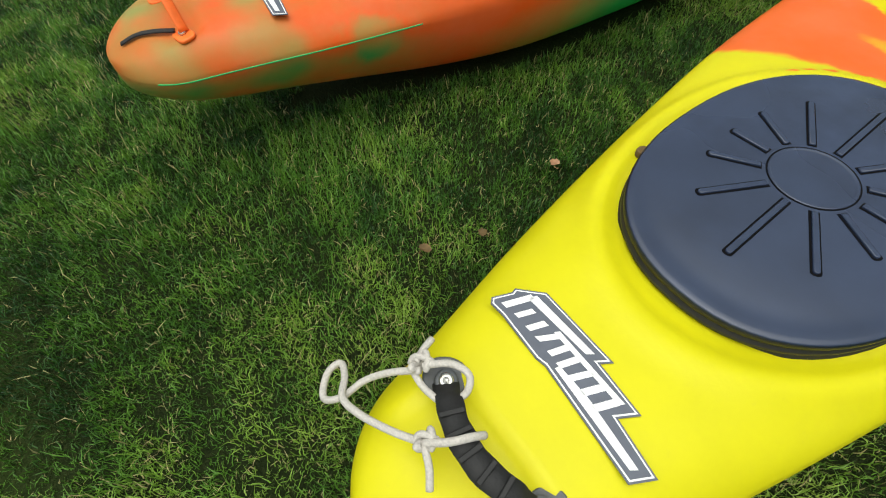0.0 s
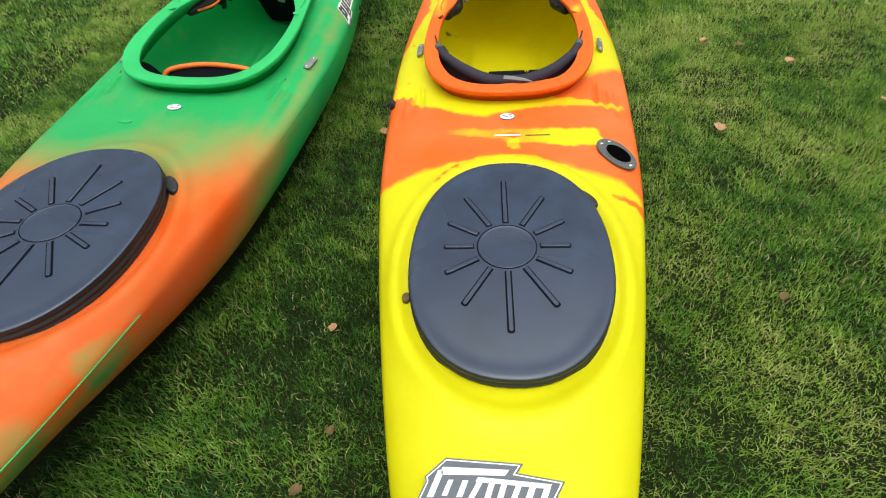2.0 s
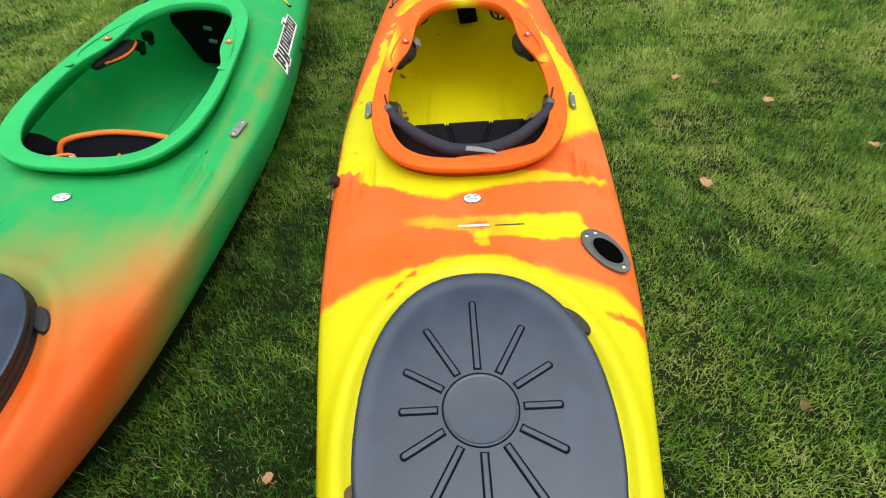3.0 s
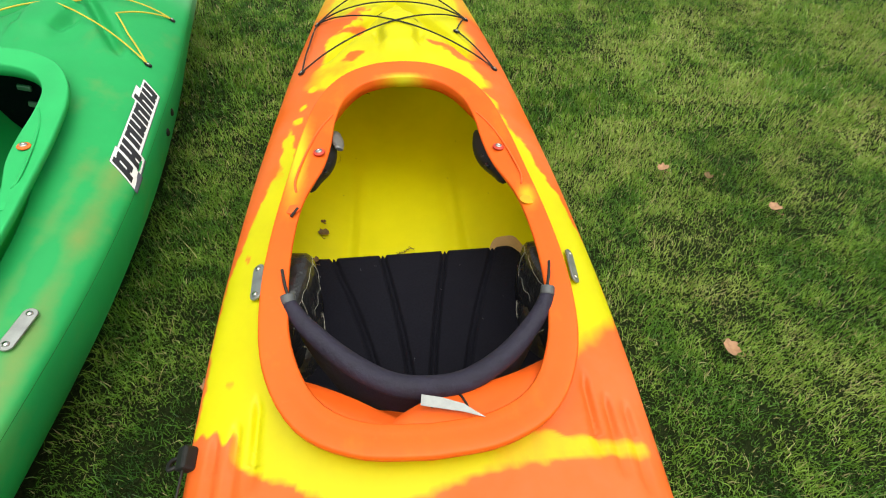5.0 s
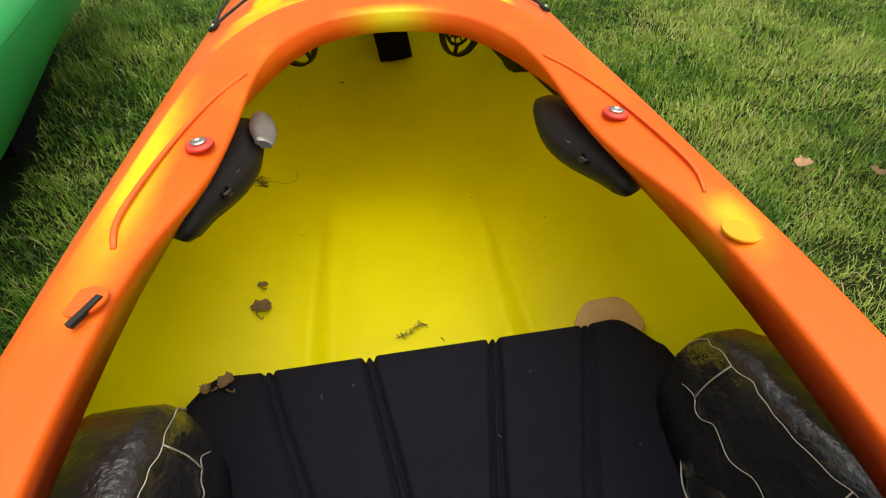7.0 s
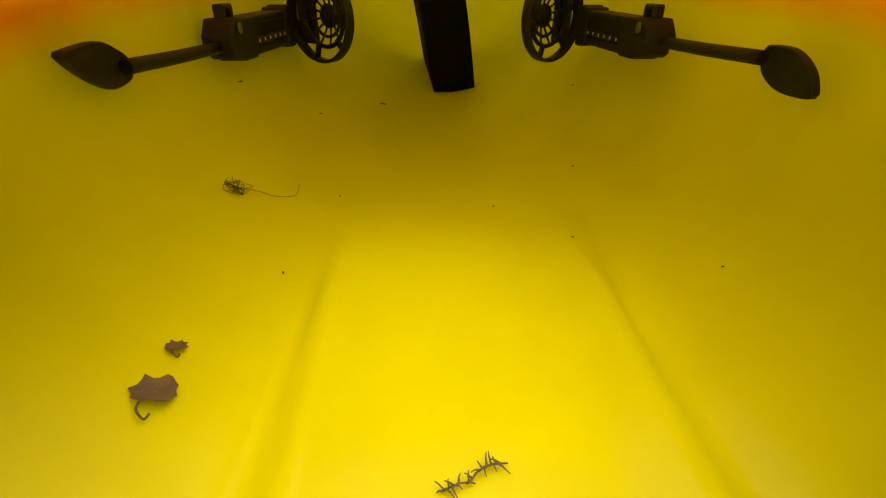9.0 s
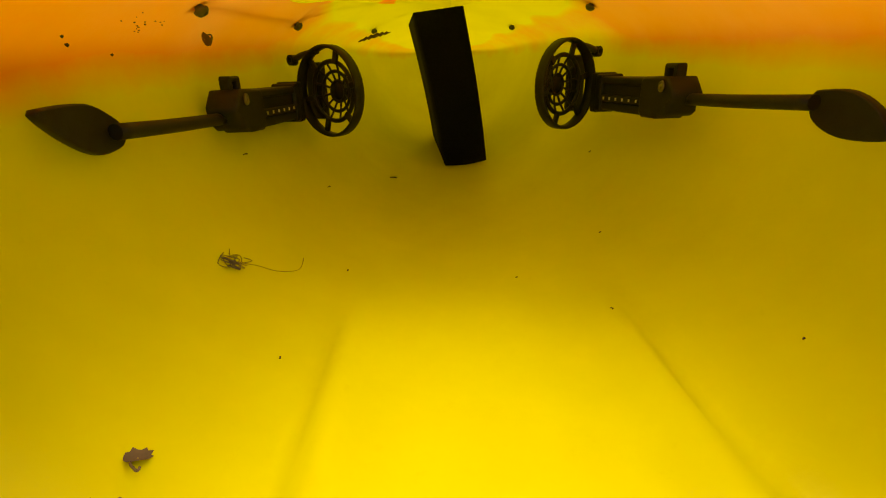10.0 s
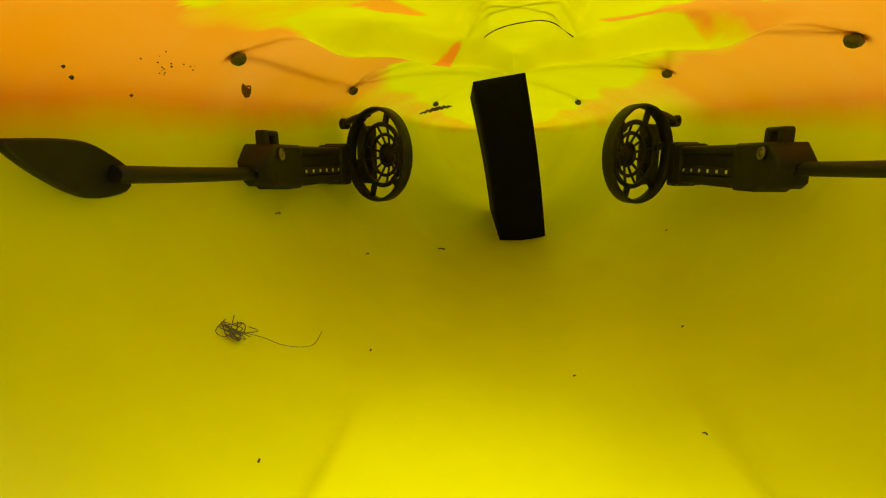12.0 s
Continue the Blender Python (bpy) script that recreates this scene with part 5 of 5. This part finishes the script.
# ---- fittings of the green kayak ----
def green_cockpit(k, lift):
    rows = []
    for y in np.linspace(1.42, 1.60, 40):
        rows.append([(x, y, 0.08 + 0.05 * step(abs(x), 0.1, 0.21) + 0.03 * step(1.6 - y, 0, 0.2)) for x in np.linspace(-0.22, 0.22, 40)])
    part("seat", grid_mesh(rows), M_FOAM, k, "black seat pad")
    top = [(-0.175, 1.525, 0.20), (-0.16, 1.55, 0.232), (-0.06, 1.573, 0.244), (0.065, 1.563, 0.244), (0.152, 1.535, 0.236), (0.175, 1.51, 0.21)]
    pts = rounded(top, 40)
    sheet = [[p + Vector((0, -0.07 * h, -0.10 * h)) for h in (0, 0.2, 0.4, 0.6, 0.8, 1.0)] for p in pts]
    back = part("backrest", grid_mesh(sheet), M_FOAM, k, "black padded backrest with orange piping")
    part("piping", tube([Vector(p) + Vector((0, 0, 0.003)) for p in top], 0.0075, 50, 8), M_PIPING, back, "orange edge piping")
    part("strap", tube([(-0.2, 1.40, 0.262), (-0.12, 1.425, 0.27), (-0.07, 1.44, 0.272), (-0.055, 1.43, 0.262)], 0.004, 30, 6), M_PIPING, back, "orange strap")
    part("buckle", moved(box(0.012, 0.02, 0.006, 0.002), pose(-0.065, 1.435, 0.268, 0, 0, 20)), M_PALE_BLUE, back)
    part("label_tag", moved(box(0.018, 0.013, 0.002), pose(0.0, 1.448, 0.232, 55, 0, 12)), M_WHITE, back)
    part("pull_cord", tube([(0.022, 1.43, 0.25), (0.026, 1.438, 0.257), (0.030, 1.46, 0.262)], 0.003, 10, 6), M_PIPING, back)
    for side in (-1, 1):
        rows = []
        for i in range(13):
            q = i / 12
            y = 1.45 + 0.20 * q
            top = 0.275 - 0.13 * step(q, 0.35, 1.0)
            rows.append([(side * x, y, z) for x, z in ((0.238, 0.09), (0.238, top), (0.212, top - 0.004), (0.196, top - 0.025), (0.186, 0.12), (0.196, 0.09))])
        pad = part("hip_pad", grid_mesh(rows, loop_v=True, cap=True), M_FOAM, k, "black hip pad")
        part("screw", turned([(0.006, 0.0), (0.005, 0.003), (0.0003, 0.0034)], 12), M_STEEL, pad, at=pose(side * 0.196, 1.60, 0.20, 0, -side * 75, 0))


green_cockpit(green_kayak, GREEN_LIFT)
thigh_brace(green_kayak, green_rim, -1, GREEN_LIFT, M_BLACK, M_PIPING, M_GREEN_RIM, (0.018, -0.028))
thigh_brace(green_kayak, green_rim, 1, GREEN_LIFT, M_BLACK, M_PIPING, M_GREEN_RIM)
side_plate(green_kayak, 0.280, 1.56, deck_z(0.280, 1.56, GREEN_LIFT) + 0.003, -8, 10)
side_plate(green_kayak, -0.268, 1.545, deck_z(0.268, 1.545, GREEN_LIFT) + 0.003, 8, -10)
def bulkhead(k, lift):
    """Foam bulkhead that fills the bow under the deck, with a wing along one side of the hull. Its black also stands
    for shade there.
    """
    front, back = [], []
    for i in range(25):
        x = -0.215 + 0.43 * i / 24
        top = deck_z(x, 2.40, lift, True) - 0.030
        low = 0.225 - 0.155 * step(x, -0.225, -0.135)
        front.append([(x, 2.375 - 0.02 * h, top + (low - top) * h) for h in (0.0, 0.06, 0.35, 0.7, 1.0)])
        back.append([(x, 2.44, z) for _, _, z in front[-1]])
    wing = []
    for i in range(15):
        y = 2.05 + 0.33 * i / 14
        w, top = half_width(y), deck_z(0.2, y, lift, True) - 0.040
        low = 0.19 - 0.07 * i / 14
        wing.append([(w * 0.82, y, low), (w * 0.84, y, top), (w * 0.75, y, top - 0.004), (w * 0.72, y, top - 0.02), (w * 0.74, y, low + 0.02)])
    rows = [f + b[::-1] for f, b in zip(front, back)]
    return part("bulkhead_and_shade", joined(grid_mesh(rows, loop_v=True, cap=True), grid_mesh(wing, loop_v=True, cap=True)), M_FOAM, k, "black foam bulkhead in the bow, also standing for shade")


bulk = bulkhead(green_kayak, GREEN_LIFT)
for y, z in ((2.115, 0.236), (2.185, 0.240)):
    part("footrest_bracket", moved(joined(box(0.030, 0.034, 0.030, 0.008), box(0.014, 0.022, 0.044, 0.006, (0.006, 0.004, -0.010))), pose(-0.222, y, z, 0, 12, -10)), M_BLACK, green_kayak, "black footrest bracket")
for x, z in ((-0.085, 0.205), (-0.080, 0.158)):
    part("adjuster_buckle", moved(box(0.030, 0.010, 0.014, 0.003), pose(x, 2.352, z, 0, 14, 8)), M_SILVER, bulk, "pale buckle on the foam")
# Added foam block: its black stands for shade and a footrest in the bow.
part("foam_pillar", moved(box(0.09, 0.30, 0.26, 0.008), pose(0, 2.65, 0.20)), M_FOAM, green_kayak, "black foam block under the fore deck")
part("green_mark", moved(slab([(-0.018, -0.004), (0.006, -0.008), (0.016, 0.0), (0.012, 0.007), (-0.008, 0.005)], 0, 0.0012), deck_pose(-0.085, 1.205, GREEN_LIFT, 0, 0.001)), M_GREEN_RIM, green_kayak, "small green paint mark")
deck_cords(green_kayak, GREEN_LIFT, M_YCORD, [(0.248, 2.303), (-0.244, 2.303), (0.236, 2.565), (-0.226, 2.575)],
           [[(0.248, 2.303), (0.10, 2.415), (-0.05, 2.50), (-0.226, 2.575)], [(-0.244, 2.303), (-0.10, 2.415), (0.05, 2.5), (0.10, 2.56), (0.236, 2.565)], [(0.248, 2.303), (0.19, 2.39), (0.140, 2.475), (0.236, 2.565)]], dark=False)
for y, z in ((2.165, 0.212), (2.232, 0.226)):
    w = half_width(y)
    part("side_bolt", turned([(0.010, 0), (0.009, 0.003), (0.004, 0.004), (0.0004, 0.0042)], 16), M_BLACK, green_kayak, "black bolt head in the hull side", at=pose(w - 0.003, y, z + GREEN_LIFT * 0.8, 0, 82, -4))


def side_sticker(k, lift):
    """Name sticker: black bars with a white border, slanted along the deck edge."""
    def draped(u0, u1, v0, v1, t0, t1, lean=0.62):
        rows = []
        for i in range(7):
            v = v0 + (v1 - v0) * i / 6
            row = []
            for u, t in ((u0, t0), (u0, t1), (u1, t1), (u1, t0)):
                y = 1.930 + 0.90 * u + lean * v
                x = 0.296 - 0.070 * u - 0.68 * v
                row.append((x, y, deck_z(x, y, lift) + t))
            rows.append(row)
        bm = grid_mesh(rows, loop_v=True, cap=True)
        for f in bm.faces:
            f.smooth = False
        return bm
    tops = ((0.0, -0.034, 0.026), (0.050, -0.030, 0.021), (0.100, -0.021, 0.021), (0.146, -0.021, 0.021), (0.192, -0.021, 0.021), (0.238, -0.021, 0.034), (0.284, -0.021, 0.021))
    s = None
    for u, lo, hi in tops:
        edge = part("sticker_edge", draped(u - 0.0065, u + 0.0485, lo - 0.0065, hi + 0.0065, -0.002, 0.0008), M_SLATE, s or k, "" if s else "white vinyl sticker with black bars")
        s = s or edge
        part("sticker_ground", draped(u - 0.0052, u + 0.0472, lo - 0.0052, hi + 0.0052, -0.002, 0.0013), M_WHITE, s)
    for i, (u, lo, hi) in enumerate(tops):
        part("bar", draped(u, u + 0.017, lo if i != 5 else -0.021, hi, 0.0, 0.0019), M_INK, s)
        part("bar", draped(u + 0.023, u + 0.041, -0.021 if i != 1 else lo, min(hi, 0.021), 0.0, 0.0019), M_INK, s)
        v = 0.010 if i in (0, 2, 4, 5) else -0.019
        part("bar", draped(u + 0.016, u + 0.024, v, v + 0.010, 0.0, 0.0018), M_INK, s)
        if i in (0, 3, 6):
            part("bar", draped(u + 0.016, u + 0.024, -0.018, -0.010, 0.0, 0.0018), M_INK, s)


side_sticker(green_kayak, GREEN_LIFT)
M_SEAM = plain("dark_green_seam", (0.012, 0.20, 0.03), 0.5, vary=0.2)
for side in (-1, 1):
    for y0, y1, rad, mat in ((0.24, 0.68, 0.0016, M_GREEN_RIM), (1.2, 3.2, 0.0008, M_SEAM)):
        seam = [(side * (half_width(y) - 0.0004), y, smooth_table(y, *SHEER) - 0.001) for y in np.linspace(y0, y1, 40)]
        part("seam_line", tube(seam, rad, 90, 5), mat, green_kayak, "moulding seam along the sheer")


def stern_toggle(k, lift):
    a, b = deck_pose(-0.067, 0.313, lift), deck_pose(0.067, 0.313, lift)
    for p, at in ((0, a), (1, b)):
        t = part("toggle_tab", moved(slab([(q.x, q.y) for q in rounded([(-0.012, -0.018, 0), (0.012, -0.018, 0), (0.014, 0.006, 0), (0.009, 0.02, 0), (-0.009, 0.02, 0), (-0.014, 0.006, 0)], 24, True)], 0, 0.006, 0.002), pose(0, 0, 0, 0, 0, 100 if p else -100)), M_PIPING, k, "orange screwed handle tab", at=at)
        screw(t, pose(0, 0, 0.006), 0.006)
    part("handle_strap", tube([(-0.067, 0.316, deck_z(0.067, 0.313, lift) + 0.009), (-0.035, 0.316, 0.330), (0.0, 0.316, 0.340), (0.035, 0.316, 0.330), (0.067, 0.316, deck_z(0.067, 0.313, lift) + 0.009)], 0.010, 24, 8, flat=0.35), M_PIPING, k, "orange carry handle")
    part("black_tail", tube([(0.05, 0.305, deck_z(0.05, 0.30, lift) + 0.006), (0.035, 0.275, deck_z(0.035, 0.275, lift) + 0.006), (0.02, 0.25, deck_z(0.02, 0.25, lift) + 0.005), (0.012, 0.225, deck_z(0.012, 0.225, lift) + 0.004)], 0.005, 20, 6, flat=0.4), M_WEB, k, "black webbing tail")


stern_toggle(green_kayak, GREEN_LIFT)


# ---- loose bits ----
def leaf(name, label, x, y, z, size, turn, mat, curl=0.35, seed=1, lift=0.0):
    r = random.Random(seed)
    edge = [1.0 + 0.17 * r.uniform(-1, 1) for _ in range(20)]
    rows = []
    for f in (0.05, 0.4, 0.75, 1.0):
        ring = []
        for j in range(20):
            t = 2 * math.pi * j / 20
            px = math.cos(t) * f * size * edge[j] * 0.5
            py = math.sin(t) * f * size * edge[j] * 0.44
            ring.append((px, py, curl * (px * px * 0.9 + py * py * 2.5) / size + 0.004 * size * 8 * math.sin(3 * t) * f * f + 0.003))
        rows.append(ring)
    bm = grid_mesh(rows, loop_v=True, cap=False)
    ob = thing(name, label, "leaf", pose(x, y, z + lift, r.uniform(-8, 8), r.uniform(-8, 8), turn))
    part("blade", bm, mat, ob)
    part("stalk", tube([(-size * 0.25, -size * 0.36, 0.004), (-size * 0.22, -size * 0.62, 0.005), (-size * 0.02, -size * 0.80, 0.003), (size * 0.06, -size * 0.66, 0.004)], 0.0008, 14, 5), mat, ob)
    return ob


leaf("dry_leaf", "dry brown curled leaf on the kayak floor", -0.211, 1.986, floor_z(0.213, 1.986), 0.026, 8, M_LEAF, seed=3).rotation_euler.rotate_axis("Y", radians(22))
leaf("dry_leaf", "small dry brown leaf scrap on the kayak floor", -0.214, 2.024, floor_z(0.214, 2.024), 0.014, 30, M_LEAF, seed=8).rotation_euler.rotate_axis("Y", radians(22))
leaf("dry_leaf", "dry brown leaf scrap on the seat's front edge", -0.205, 1.826, 0.119, 0.017, 40, M_LEAF, 0.9, seed=14)
leaf("dry_leaf", "dry brown leaf scrap on the seat's front edge", -0.222, 1.818, 0.124, 0.012, 100, M_LEAF, 0.9, seed=15)
leaf("dry_leaf", "brown leaf flake stuck inside the hull side", -0.262, 2.327, 0.283, 0.014, 60, M_LEAF, seed=4).rotation_euler.rotate_axis("Y", radians(80))
for i, (x, y, size, turn, tan) in enumerate(((-0.382, 0.83, 0.020, 70, 1), (0.658, 1.60, 0.040, 60, 1), (0.781, 2.217, 0.035, 20, 1), (0.90, 2.17, 0.03, 50, 0), (-0.363, 0.493, 0.022, 30, 0), (-0.33, 0.60, 0.018, 130, 0),
                                             (0.52, 0.52, 0.03, 40, 0), (-0.40, 1.60, 0.03, 100, 1), (1.02, 2.02, 0.04, 15, 1), (1.20, 1.75, 0.03, 80, 1), (0.60, 0.95, 0.02, 50, 0))):
    leaf("fallen_leaf", "tan fallen leaf on the grass" if tan else "dark fallen leaf on the grass", x, y, 0.026 + hills(x, y), size, turn, M_FALLEN if tan else M_LEAF, 0.5, 20 + i)


def sprig():
    s = thing("twig", "small dead moss sprig on the kayak floor", "twig", pose(-0.013, 1.944, floor_z(0.012, 1.944) + 0.003))
    spine = rounded([(-0.018, -0.008, 0), (-0.008, -0.005, 0.002), (-0.001, -0.004, 0.002), (0.004, 0.002, 0.002), (0.013, 0.006, 0.003), (0.024, 0.008, 0.001)], 31)
    part("stem", tube(spine, 0.0007, 30, 5), M_TWIG, s)
    r = random.Random(2)
    for i, p in enumerate(spine):
        dense = 1.0 if i < 9 or 19 < i < 28 else 0.45
        if r.random() > dense:
            continue
        a = r.uniform(0.3, 2.9) * (1 if i % 2 else -1)
        d = r.uniform(0.004, 0.009) * (0.6 + 0.5 * dense)
        part("sprig_tip", tube([p, p + Vector((0.5 * d * math.cos(a), 0.5 * d * math.sin(a), 0.002)), p + Vector((d * math.cos(a) + 0.001, d * math.sin(a), 0.001))], 0.0010, 6, 4, taper=0.35), M_TWIG, s)


sprig()


def frayed_thread():
    x, y = -0.231, 2.231
    s = thing("thread", "frayed dark thread on the kayak floor", "thread", pose(x, y, floor_z(0.231, y) + 0.002, 0, 28, 0))
    part("strand", tube([(0.0, 0.0, 0), (0.018, 0.008, 0.001), (0.038, 0.014, 0.001), (0.054, 0.034, 0.001), (0.052, 0.064, 0.001)], 0.0003, 40, 4), M_TWIG, s)
    r = random.Random(9)
    for i in range(9):
        pts = [(r.uniform(-0.016, 0.012), r.uniform(-0.014, 0.014), r.uniform(0.0, 0.004)) for _ in range(5)]
        part("tangle", tube(pts, 0.0004, 20, 4), M_TWIG, s)


frayed_thread()
r = random.Random(12)
for x, y, size in ((-0.107, 2.611, 0.008), (-0.187, 2.474, 0.003), (-0.262, 2.384, 0.004), (0.203, 2.53, 0.005), (0.05, 2.3, 0.0014), (0.12, 2.2, 0.0016), (-0.17, 2.14, 0.0016), (0.028, 1.925, 0.004),
                   (-0.14, 2.3, 0.0015), (0.16, 2.35, 0.002), (0.22, 2.1, 0.0014)):
    a = r.uniform(0, 6.28)
    crumb = part("crumb", tube([(-size * math.cos(a), -size * math.sin(a), 0.001), (0.1 * size, 0.15 * size, 0.0016), (size * math.cos(a + 0.3), size * math.sin(a + 0.3), 0.001)], max(0.0008, size * 0.14), 8, 5, taper=0.5), M_DIRT_CREASE, None, at=pose(x, y, floor_z(abs(x), y)))
    tagged(crumb, "dark crumb of dirt on the kayak floor", "debris", "debris in the cockpit")


# ---- dirt stuck under the fore deck, and a crease drawn as a dark line ----
def under_deck_dirt_and_crease(k):
    def under(x, y, drop=0.0025):
        return (x, y, deck_z(x, y) - drop)
    # Thin dark tube laid along a crease of the deck, for its shade.
    part("crease_line", tube([under(-0.060, 2.545), under(-0.035, 2.520), under(0.0, 2.497), under(0.035, 2.484), under(0.062, 2.480)], 0.0007, 40, 5), M_DIRT_CREASE, k, "dark line along a crease under the deck")
    rows = []
    for i in range(15):
        q = i / 14
        x, y = -0.185 + 0.068 * q, 2.93 + 0.045 * q
        half = 0.0035 * (0.25 + math.sin(math.pi * q) ** 0.7) * (1 + 0.5 * math.sin(i * 2.7))
        rows.append([(x - half * 0.5, y, deck_z(x, y) - 0.010 - half), (x, y - 0.002, deck_z(x, y) - 0.011), (x + half * 0.5, y, deck_z(x, y) - 0.010 + half)])
    part("leaf_shred", grid_mesh(rows), M_LEAF, k, "torn brown leaf shred stuck under the deck")
    for x, y, size in ((-0.293, 2.222, 0.0011), (-0.285, 2.160, 0.0010), (-0.29, 2.17, 0.0014)):
        part("dirt_speck", moved(turned([(size, -0.0006), (size * 0.7, 0.001), (0.0002, 0.0012)], 8), pose(x + 0.004, y, deck_z(x, y) - 0.006, 0, 60, 0)), M_DIRT_CREASE, k)
    r = random.Random(21)
    pieces = []
    for _ in range(17):
        x, y = r.gauss(-0.268, 0.006), r.gauss(2.235, 0.016)
        pieces.append(moved(slab(disc(r.uniform(0.0003, 0.0008), 7, 1.0, r.uniform(0.5, 1)), -0.0007, 0.0), pose(x, y, deck_z(x, y) - 0.005)))
    part("dirt_specks", joined(*pieces), M_DIRT_CREASE, k, "cluster of brown dirt specks under the deck")


under_deck_dirt_and_crease(yellow)
